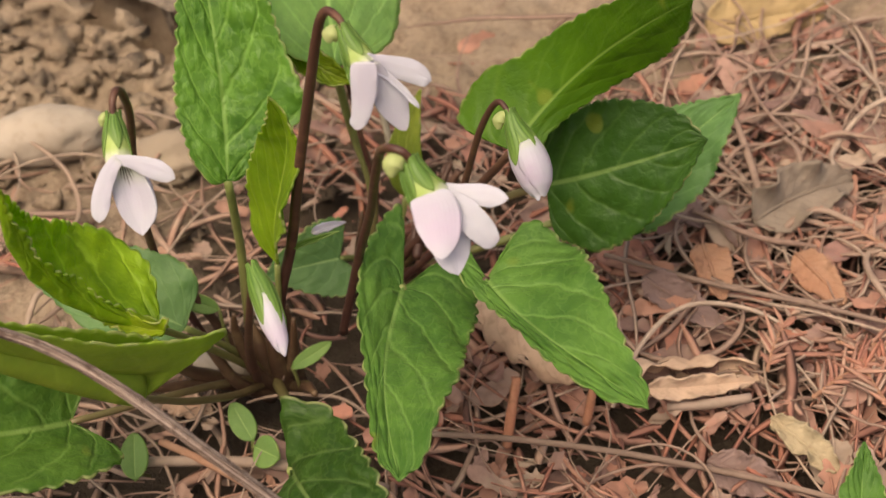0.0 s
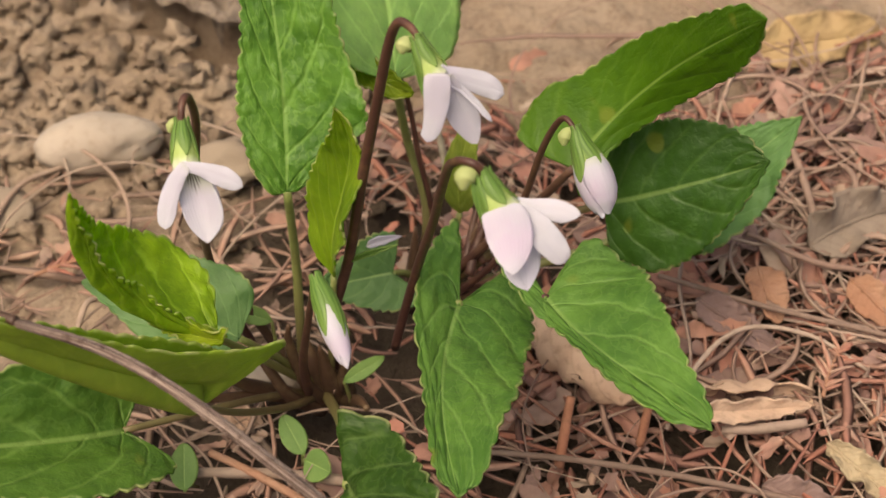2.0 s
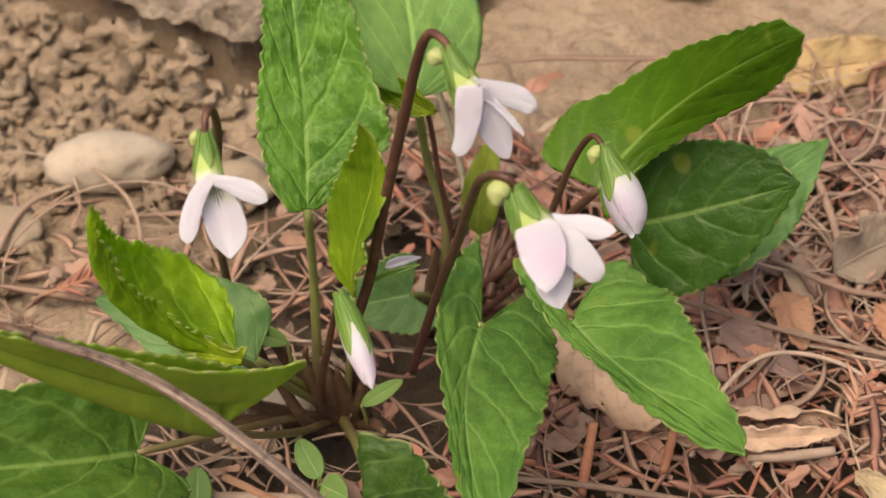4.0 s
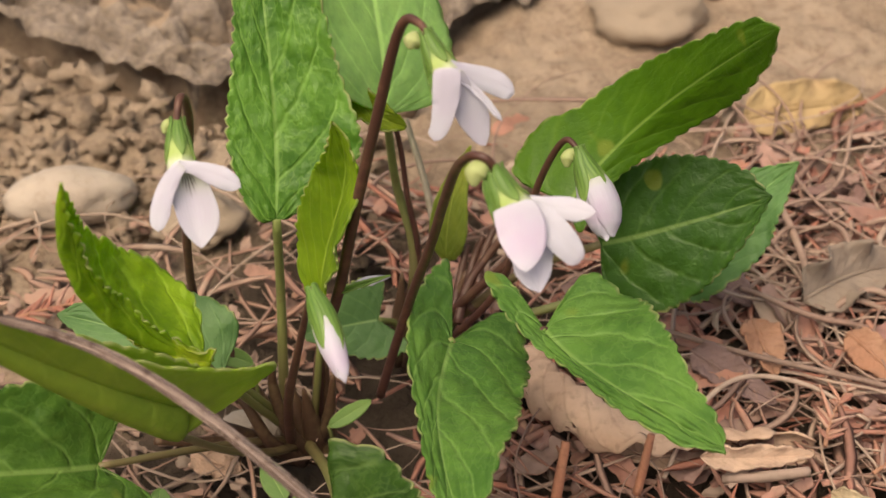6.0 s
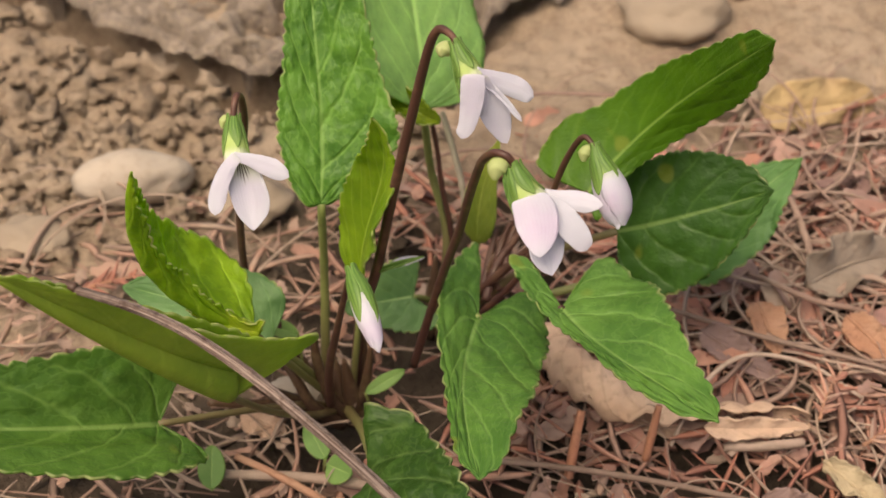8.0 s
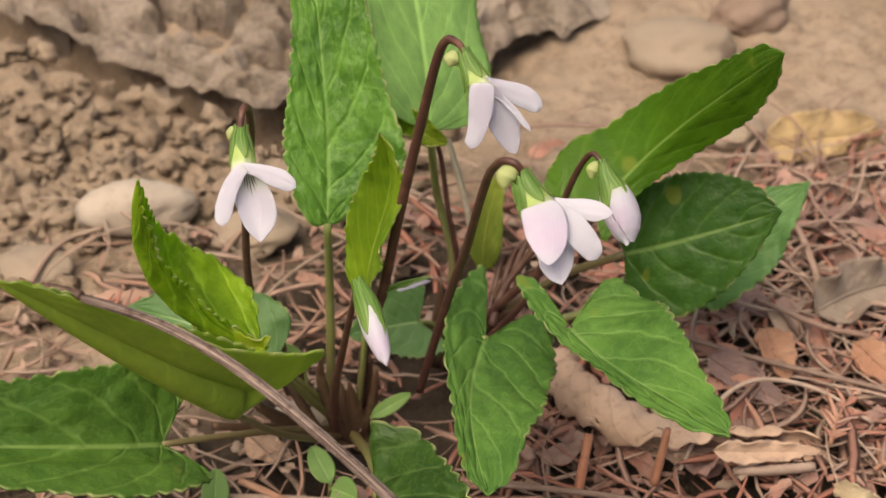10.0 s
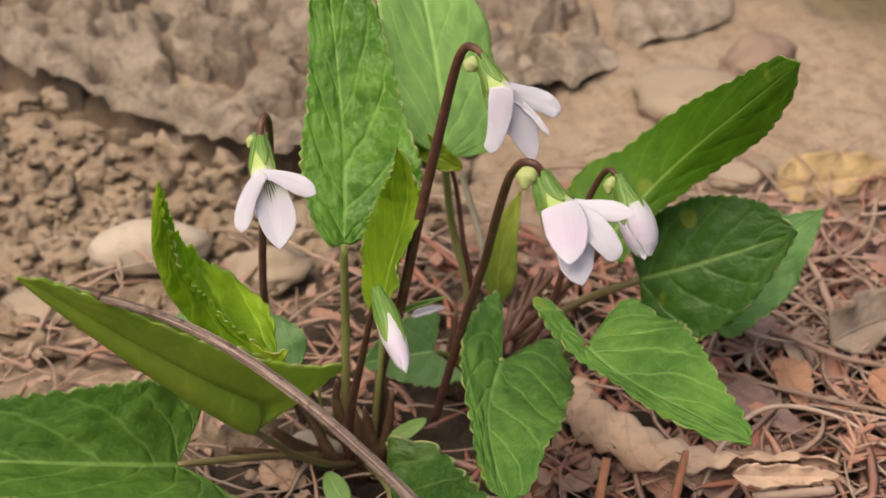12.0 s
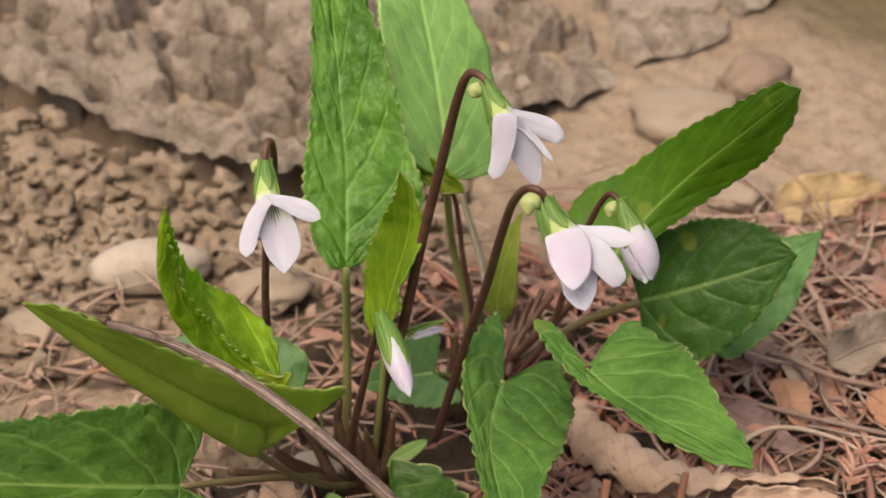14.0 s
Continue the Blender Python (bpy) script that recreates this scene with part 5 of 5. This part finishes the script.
def ring_body(name, points, radii, material, parent, sides=20, lobes=0.0, mouth=False):
    """A rounded hollow-looking body along a line: a calyx, a spur or a bud."""
    line = spline(points, 6)
    n = len(line)
    rad = np.interp(np.linspace(0, 1, n), np.linspace(0, 1, len(radii)), radii)
    v, f, uv = tube_data(line, rad, sides)
    if mouth:
        f = f[:-1]
    if lobes:
        v = v.reshape(n, sides, 3)
        ang = np.cos(np.arange(sides) / sides * 2 * math.pi * 5)[None, :, None]
        v = line[:, None] + (v - line[:, None]) * (1 + lobes * ang)
        v = v.reshape(-1, 3)
    return part(mesh_object(name, v * MM, f, material, uv), parent)


def petal(parent, foot, tip, wide, bow=(0, 0, 0), turn=(0, 0), cup=18, material=None, full=(0.85, 0.66), curl=0.0, seed=0, name="petal"):
    a, b = np.array(foot, float), np.array(tip, float)
    o = np.array(bow, float)
    rib = [a, a + (b - a) / 3 + o, a + (b - a) * 2 / 3 + o, b]
    ob = blade(name, material or PETAL, rib, turn, (wide * 0.46, wide * 0.46), (cup * 0.2, cup * 0.2), full, (0, 0), 0, 0, 0.03, 0.12, curl + math.tan(radians(cup)) * wide * 0.5, 34, 9, 0.12, seed)
    return part(ob, parent)


def wrapped(name, points, radii, material, parent, centre, half, reach, swell=1.06, point=0.7, seed=0):
    """A petal or sepal that lies wrapped on a bud or a flower's tube. centre, half: where round the tube it sits and how far it
    spreads, in degrees, nought facing the open side; reach: the stretch of the tube it covers; point: how tapered its end is."""
    rows, cols = 26, 10
    line = spline(points, 8)
    n = len(line)
    at = np.linspace(0, 1, n)
    rad_at = np.linspace(0, 1, len(radii))
    tan = np.gradient(line, axis=0)
    tan /= np.linalg.norm(tan, axis=1, keepdims=True)
    verts, uvs = [], []
    for i in range(rows + 1):
        v = i / rows
        t = reach[0] + (reach[1] - reach[0]) * v
        tc = min(max(t, 0.0), 1.0)
        p = np.array([np.interp(tc, at, line[:, q]) for q in range(3)])
        d = np.array([np.interp(tc, at, tan[:, q]) for q in range(3)])
        d /= np.linalg.norm(d)
        p = p + d * (t - tc) * np.linalg.norm(line[-1] - line[0])
        front = FACING - d * (d @ FACING)
        front /= np.linalg.norm(front)
        side = np.cross(d, front)
        r = np.interp(tc, rad_at, radii) * swell + 0.06
        wide = half * min(1.0, (v + 0.25) / 0.4) * (1 - max(0.0, (v - 0.45) / 0.55) ** 1.8 * point) * (1 - max(0.0, (v - 0.93) / 0.07) ** 2 * 0.75)
        for j in range(cols + 1):
            q = 2 * j / cols - 1
            a = radians(centre + wide * q + 4 * math.sin(5 * v + seed))
            lap = r * (1 + 0.03 * math.sin(4 * v + 2 * q + seed) - 0.04 * abs(q) ** 3)
            verts.append(p + lap * (math.cos(a) * front + math.sin(a) * side))
            uvs.append((0.5 + 0.5 * q, v))
    m = cols + 1
    faces = [(i * m + j, i * m + j + 1, (i + 1) * m + j + 1, (i + 1) * m + j) for i in range(rows) for j in range(cols)]
    ob = mesh_object(name, np.array(verts) * MM, faces, material, uvs)
    sol = ob.modifiers.new("thickness", "SOLIDIFY")
    sol.thickness, sol.offset = 0.14 * MM, 0.0
    return part(ob, parent)


def flower(label, line, calyx, petals, spur, drooping=()):
    """A calyx cup that runs out into the petals, with sepals lying on it."""
    pts = np.array(line, float)
    body = ring_body("flower", pts, calyx, CALYX, plant, 24, 0.03, True)
    tagged(body, label)
    for i, (turned, end) in enumerate(((-15, 0.80), (62, 0.88), (-88, 0.90), (140, 0.80), (-155, 0.76))):
        wrapped("sepal", pts, calyx, SEPAL, body, turned, 33, (-0.14, end), 1.03, 0.95, i)
    for i, (a, b, wide) in enumerate(drooping):
        petal(body, a, b, wide, cup=25, material=SEPAL, full=(0.6, 0.8), seed=i, name="sepal")
    for i, (name, rib, turn, folds, left, right, cup, skin) in enumerate(petals):
        part(lamina(name, skin, rib, turn, folds, left, right, 0, 0, 0.0, 0.08, 0.0, 48, 12, 0.12, i, cup), body)
    if spur:
        ring_body("spur", spur[0], spur[1], SPUR, body, 16)
    return body


flower("nodding white violet flower with dark-lined lip", [(-17.9, -31.0, 62.6), (-17.85, -32.2, 61.8), (-17.75, -33.6, 60.8), (-17.5, -35.3, 59.8)], [0.7, 1.05, 1.32, 1.42, 1.42], [
    ("lip", [(-17.2, -35.2, 60.3), (-16.7, -37.0, 58.3), (-16.3, -38.6, 55.8), (-15.9, -39.9, 53.5)], (-6, -4), (19, 9), [(0.01, 1.5), (0.12, 1.9), (0.30, 2.3), (0.54, 2.8), (0.75, 2.4), (0.92, 1.0)], [(0.01, 1.4), (0.12, 1.7), (0.30, 1.8), (0.54, 1.8), (0.75, 1.4), (0.92, 0.6)], -0.5, LIP),
    ("petal", [(-17.3, -36.0, 61.2), (-19.0, -36.9, 59.7), (-19.8, -38.2, 57.4), (-20.0, -39.9, 55.9)], (-2, 0), (11, 9), [(0.01, 0.7), (0.08, 0.8), (0.28, 0.9), (0.52, 1.0), (0.75, 1.0), (0.92, 0.7)], [(0.01, 0.6), (0.10, 0.7), (0.28, 0.9), (0.52, 1.0), (0.75, 1.0), (0.92, 0.7)], 0.3, PETAL),
    ("petal", [(-17.7, -36.0, 61.1), (-15.8, -36.3, 60.9), (-13.7, -36.8, 60.1), (-11.5, -37.8, 59.4)], (-5, -8), (14, 5), [(0.01, 0.6), (0.08, 0.6), (0.28, 0.8), (0.51, 1.1), (0.75, 1.2), (0.92, 0.8)], [(0.01, 0.5), (0.08, 0.5), (0.29, 0.6), (0.52, 0.9), (0.75, 1.0), (0.92, 0.7)], 0.3, PETAL),
    ("petal", [(-17.9, -33.9, 58.9), (-17.9, -35.2, 57.2), (-17.7, -36.2, 55.6), (-17.4, -37.2, 54.2)], (0, 0), (8, 8), [(0.01, 0.9), (0.08, 1.1), (0.28, 1.2), (0.52, 1.1), (0.75, 0.8), (0.92, 0.4)], [(0.01, 0.9), (0.08, 1.1), (0.28, 1.2), (0.52, 1.1), (0.75, 0.8), (0.92, 0.4)], 0.2, PETAL),
    ("petal", [(-16.9, -33.8, 58.9), (-16.0, -35.4, 57.4), (-15.2, -36.6, 55.9), (-14.4, -37.6, 54.6)], (0, 0), (8, 8), [(0.01, 0.9), (0.08, 1.1), (0.28, 1.2), (0.52, 1.1), (0.75, 0.8), (0.92, 0.4)], [(0.01, 0.9), (0.08, 1.1), (0.28, 1.2), (0.52, 1.1), (0.75, 0.8), (0.92, 0.4)], 0.2, PETAL)],
    ([(-18.3, -30.6, 62.6), (-18.9, -30.6, 62.5), (-19.2, -30.9, 62.2), (-19.3, -31.4, 61.8)], [0.35, 0.5, 0.5, 0.15]))
flower("white violet flower tilted on a tall stalk", [(7.6, -31.3, 72.1), (8.1, -32.2, 71.1), (8.7, -33.1, 70.1), (9.4, -34.1, 69.2)], [0.65, 1.0, 1.25, 1.40, 1.35], [
    ("petal", [(9.3, -35.1, 70.7), (9.3, -36.3, 67.9), (8.7, -36.9, 65.5), (7.9, -37.6, 63.9)], (-1, -2), (6, 5), [(0.01, 1.0), (0.08, 1.4), (0.30, 1.4), (0.53, 1.2), (0.75, 1.0), (0.92, 0.6)], [(0.01, 1.0), (0.09, 1.3), (0.28, 1.3), (0.52, 1.1), (0.75, 0.9), (0.92, 0.8)], 0.3, PETAL),
    ("petal", [(10.2, -34.6, 70.0), (11.4, -34.9, 66.2), (12.3, -35.7, 63.7), (13.0, -36.3, 62.1)], (-2, -2), (10, 6), [(0.01, 0.7), (0.08, 0.9), (0.29, 1.2), (0.53, 1.6), (0.75, 1.1), (0.92, 0.5)], [(0.01, 0.7), (0.08, 1.1), (0.27, 1.6), (0.53, 1.6), (0.75, 1.1), (0.92, 0.6)], 0.15, PETAL),
    ("petal", [(10.6, -34.3, 69.0), (12.1, -34.9, 67.9), (13.3, -35.6, 66.7), (14.6, -36.5, 65.2)], (1, 2), (35, 35), [(0.01, 0.6), (0.08, 0.6), (0.27, 0.5), (0.52, 0.5), (0.75, 0.4), (0.92, 0.3)], [(0.01, 0.6), (0.08, 0.6), (0.28, 0.4), (0.52, 0.4), (0.75, 0.4), (0.92, 0.3)], 0.1, PETAL),
    ("petal", [(9.4, -34.2, 70.1), (12.0, -33.6, 68.5), (14.1, -33.8, 67.5), (16.0, -34.1, 66.7)], (-4, -6), (14, 4), [(0.01, 0.9), (0.09, 0.9), (0.28, 1.2), (0.52, 1.5), (0.75, 1.4), (0.92, 0.8)], [(0.01, 1.0), (0.08, 0.8), (0.28, 0.8), (0.53, 0.9), (0.75, 0.9), (0.92, 0.8)], 0.4, PETAL),
    ("petal", [(9.8, -32.9, 68.4), (10.6, -33.6, 66.9), (11.4, -34.4, 65.4), (12.2, -35.2, 64.0)], (0, 0), (8, 8), [(0.01, 0.9), (0.08, 1.1), (0.28, 1.2), (0.52, 1.1), (0.75, 0.8), (0.92, 0.4)], [(0.01, 0.9), (0.08, 1.1), (0.28, 1.2), (0.52, 1.1), (0.75, 0.8), (0.92, 0.4)], 0.2, PETAL)],
    ([(7.3, -31.0, 71.8), (6.6, -31.2, 71.7), (6.1, -31.7, 71.6), (5.9, -32.2, 71.2)], [0.45, 0.85, 0.95, 0.25]), (((7.2, -32.6, 71.4), (8.3, -36.4, 66.8), 0.8),))
flower("white violet flower flushed with pink", [(13.4, -43.5, 64.3), (13.9, -44.3, 63.2), (14.5, -45.1, 62.1), (15.3, -45.8, 61.1)], [0.85, 1.2, 1.5, 1.75, 1.9], [
    ("petal", [(14.9, -46.5, 62.6), (15.6, -48.2, 61.0), (15.7, -49.8, 59.6), (15.7, -51.9, 58.6)], (-1, 3), (0, 0), [(0.01, 1.4), (0.08, 2.1), (0.28, 2.5), (0.52, 2.3), (0.74, 1.8), (0.92, 0.8)], [(0.01, 1.7), (0.07, 2.1), (0.28, 2.2), (0.51, 2.1), (0.75, 1.5), (0.92, 0.7)], 0.4, BLUSH),
    ("petal", [(16.4, -45.0, 58.4), (16.6, -46.6, 57.2), (16.9, -48.5, 56.2), (17.2, -50.8, 55.0)], (0, 2), (11, 13), [(0.01, 1.6), (0.08, 2.1), (0.28, 2.2), (0.52, 2.0), (0.75, 1.5), (0.91, 0.7)], [(0.01, 1.6), (0.08, 2.0), (0.28, 2.1), (0.53, 2.1), (0.74, 2.0), (0.92, 1.1)], 0.2, PETAL),
    ("petal", [(16.2, -45.9, 61.6), (19.0, -47.8, 60.3), (20.2, -48.8, 58.5), (21.0, -49.2, 57.1)], (0, 0), (9, 9), [(0.01, 0.9), (0.10, 1.2), (0.26, 1.5), (0.52, 1.5), (0.75, 1.3), (0.92, 0.9)], [(0.01, 1.0), (0.09, 1.2), (0.28, 1.4), (0.52, 1.5), (0.75, 1.2), (0.92, 0.8)], 0.2, PETAL),
    ("petal", [(15.4, -44.8, 61.6), (18.2, -45.2, 61.2), (20.6, -46.0, 61.1), (22.8, -46.9, 61.4)], (0, -3), (11, 8), [(0.01, 1.1), (0.08, 0.8), (0.28, 0.8), (0.52, 1.1), (0.75, 1.1), (0.92, 0.6)], [(0.01, 1.1), (0.08, 0.9), (0.28, 0.8), (0.52, 1.0), (0.75, 1.1), (0.92, 0.6)], 0.35, PETAL),
    ("petal", [(16.0, -44.2, 60.0), (16.5, -45.4, 58.8), (17.0, -46.6, 57.6), (17.4, -47.8, 56.6)], (0, 0), (8, 8), [(0.01, 1.0), (0.08, 1.3), (0.28, 1.4), (0.52, 1.2), (0.75, 0.8), (0.92, 0.4)], [(0.01, 1.0), (0.08, 1.3), (0.28, 1.4), (0.52, 1.2), (0.75, 0.8), (0.92, 0.4)], 0.2, PETAL)],
    ([(13.0, -43.2, 64.2), (12.2, -43.4, 64.6), (11.5, -44.0, 64.4), (11.3, -44.8, 63.6)], [0.5, 1.0, 1.15, 0.3]), (((12.3, -44.4, 64.2), (13.4, -47.4, 60.2), 0.9),))


def closed_bud(label, line, radii, laps, sepal_laps, spur=None, drooping=()):
    """Petals still wrapped round one another on one rounded core, with sepals over their foot."""
    body = ring_body("flower_bud", line, radii, BLUSH, plant, 24)
    tagged(body, label)
    for i, (turned, half, reach, swell, point) in enumerate(laps):
        wrapped("petal", line, radii, BLUSH, body, turned, half, reach, swell, point, i)
    for i, (turned, half, reach) in enumerate(sepal_laps):
        wrapped("sepal", line, radii, SEPAL, body, turned, half, reach, 1.08 + 0.02 * (i % 2), 0.92, i)
    for i, (p, q, w) in enumerate(drooping):
        petal(body, p, q, w, cup=25, material=SEPAL, full=(0.6, 0.8), seed=i, name="sepal")
    if spur:
        ring_body("spur", spur[0], spur[1], SPUR, body, 14)
    return body


NODDING = [(24.7, -20.2, 49.1), (25.2, -21.4, 47.6), (26.1, -23.2, 45.7), (26.8, -25.0, 43.7), (27.3, -26.9, 41.9)]
nodding_bud = closed_bud("plump white flower bud tinged with pink, nodding", NODDING, [0.5, 0.85, 1.2, 1.6, 1.95, 2.1, 2.0, 1.6, 0.7],
                         [(-38, 74, (0.40, 1.02), 1.08, 0.45), (70, 70, (0.40, 0.98), 1.0, 0.4), (20, 50, (0.46, 1.05), 0.98, 0.6), (170, 80, (0.4, 0.97), 1.0, 0.4)],
                         [(-20, 40, (-0.06, 0.55)), (50, 40, (-0.06, 0.60)), (-92, 40, (-0.06, 0.57)), (125, 36, (-0.06, 0.46)), (-160, 36, (-0.06, 0.44))],
                         ([(24.5, -20.1, 48.5), (23.8, -19.9, 48.4), (23.3, -20.2, 48.0), (23.2, -20.8, 47.3)], [0.4, 0.75, 0.85, 0.25]), (((24.5, -21.9, 47.3), (24.8, -25.1, 43.6), 0.8),))
ring_body("calyx", NODDING[:4], [0.6, 1.0, 1.4, 1.75, 1.9, 1.9, 1.5], CALYX, nodding_bud, 18)
closed_bud("slim green bud with a pale pink tip", [(-5.2, -39.0, 46.3), (-4.3, -41.6, 45.2), (-3.3, -44.8, 43.7), (-2.6, -46.8, 42.6), (-2.1, -48.4, 42.0)], [0.6, 1.0, 1.25, 1.3, 1.25, 1.05, 0.85, 0.55, 0.12],
           [(-30, 70, (0.3, 0.98), 1.05, 0.9), (60, 60, (0.3, 0.92), 1.02, 0.9)],
           [(-40, 46, (-0.06, 0.58)), (40, 46, (-0.05, 0.52)), (110, 40, (-0.06, 0.58)), (-120, 40, (-0.06, 0.58)), (180, 44, (-0.06, 0.56))])


# small bracts on the tallest stalk, and a shrivelled pale leaf edge beside it
for label, rib, wide, skin in (("pale green bract", [(-3.6, -19.0, 28.6), (-1.6, -19.3, 29.6), (0.4, -19.3, 30.4), (2.8, -19.0, 31.0)], 1.1, SEPAL), ("shrivelled white leaf edge", [(-2.2, -6.5, 18.6), (-0.6, -6.8, 19.6), (1.0, -6.8, 20.0), (2.6, -6.4, 20.0)], 1.6, PETAL)):
    part(blade("bract", skin, rib, (10, 10), (wide / 2, wide / 2), (30, 30), (0.7, 0.8), (0, 0), 0, 0, 0.05, 0.1, 0.2, 16, 4, 0.2), plant, label)

# crown: short brown stubs where all the stalks rise
for k, (pts, r) in enumerate((
        ([(-9.5, -16, -2), (-10.5, -16, 6), (-11.2, -15, 11)], [1.9, 1.5, 0.25]),
        ([(-8, -16.5, -2), (-8.5, -17, 5), (-9, -18, 12)], [1.7, 1.3, 0.2]),
        ([(-11, -17, -1), (-15, -18.5, 3.5), (-19, -20.5, 8), (-21.5, -23, 13)], [1.5, 1.2, 0.9, 0.6]),
        ([(-10, -18, -1), (-13.5, -20.5, 5), (-15.5, -21, 11), (-18, -19, 15)], [1.2, 0.9, 0.7, 0.5]),
        ([(-6.5, -15, -2), (-6.5, -15, 6), (-6, -15, 14)], [1.3, 1.0, 0.2]),
        ([(5, 0, -2), (6, -1, 5), (8.5, -3, 11)], [1.6, 1.2, 0.2]),
        ([(-9, -17, -1), (-11.5, -19, 6), (-12.6, -19.5, 14), (-12.2, -20.5, 19)], [1.1, 0.9, 0.7, 0.25]),
        ([(-8, -16, -1), (-6.0, -17.5, 7), (-5.0, -18.5, 15)], [1.0, 0.8, 0.3]),
        ([(-12, -17, -1), (-17, -20, 5), (-23, -23.5, 9), (-27, -26, 12)], [1.0, 0.8, 0.65, 0.5]),
        ([(-11, -15, -1), (-15.5, -13, 7), (-18.5, -12, 14), (-19, -12.5, 18)], [0.9, 0.75, 0.6, 0.4]),
        ([(-7, -17, -1), (-4.5, -21, 4), (-3.0, -25, 7)], [1.0, 0.8, 0.4]),
        ([(7, 1, -2), (10.5, 1.5, 6), (13.0, 3.5, 12)], [1.2, 0.9, 0.3]),
        ([(6, -1, -2), (11, -3.5, 5), (16, -5, 10)], [1.2, 0.9, 0.5]),
        ([(3, 1, -2), (3.5, 1.5, 6), (4.2, 2.5, 13)], [1.5, 1.1, 0.2]))):
    part(tube("stem_base", pts, r, BROWN, 6, 10, 0.1), plant, "dark brown scaly stem base")

# ---------------------------------------------------------------- twig and seedlings
twig = tagged(tube("twig", [(-38.8, -50.7, 56.4), (-31.5, -53.6, 56.6), (-23.8, -56.0, 54.6), (-16.4, -60.4, 52.4), (-9.3, -65.0, 48.6), (-1.8, -68.1, 41.4), (8, -72, 30), (24, -78, 12), (34, -81, 0)], [0.40, 0.54, 0.61, 0.64, 0.66, 0.7, 0.74, 0.78, 0.82], TWIG, 12, 24, 0.09, 0.24), "bare grey-brown twig arching over the leaves, tip withered", "twig")
part(tube("withered_tip", [(-33.5, -52.9, 56.9), (-36.2, -51.7, 57.0), (-38.8, -50.6, 56.7), (-40.6, -49.6, 57.1)], [0.60, 0.56, 0.42, 0.12], BROWN, 8, 12, 0.35), twig, "dark shrivelled tip")


def seedling(label, base, leaves):
    """Small round-leaved sprouts."""
    root = tagged(new("seedling"), label, "seedling", "sprouts round the violet")
    root.location = Vector(base) * MM
    for i, (foot, tip, wide) in enumerate(leaves):
        d = np.array(tip, float) - foot
        ob = blade("leaf", LEAF, [foot, foot + d / 3, foot + d * 2 / 3, tip], (0, 0), (wide / 2, wide / 2), (10, 10), (0.9, 0.55), (0, 0), 0, 0, 0.05, 0, 0, 26, 7, 0.3, i)
        ob.color = (0.24, 0.40, 0.13, 0.0)
        part(ob, root)
        part(tube("stalk", [foot, (foot[0] * 0.5, foot[1] * 0.5, foot[2] * 0.6), (0, 0, -1)], [0.25, 0.3, 0.35], PETIOLE, 5, 6), root)


seedling("small pale green two-leaved sprout by the crown", (-12, -29, 1), [(np.array((0.5, -1, 3.5)), np.array((-2.2, 4.0, 5.5)), 3.4), (np.array((0.8, -2, 3.5)), np.array((4.2, -5.2, 4.8)), 4.4)])
seedling("tiny round pale green sprout leaf in litter", (-26, -31, 1), [(np.array((-0.8, -3.5, 3.0)), np.array((-1.0, 2.5, 5.2)), 3.8)])
seedling("small green sprout leaf by the flower stalks", (-5.5, -20, 2), [(np.array((-0.5, -1, 6)), np.array((5.0, 0.8, 8.5)), 2.2)])
seedling("small green sprout leaf beneath a flower", (-15, -15, 2), [(np.array((-0.5, 2, 10)), np.array((-6.0, 3.0, 12.0)), 2.6)])
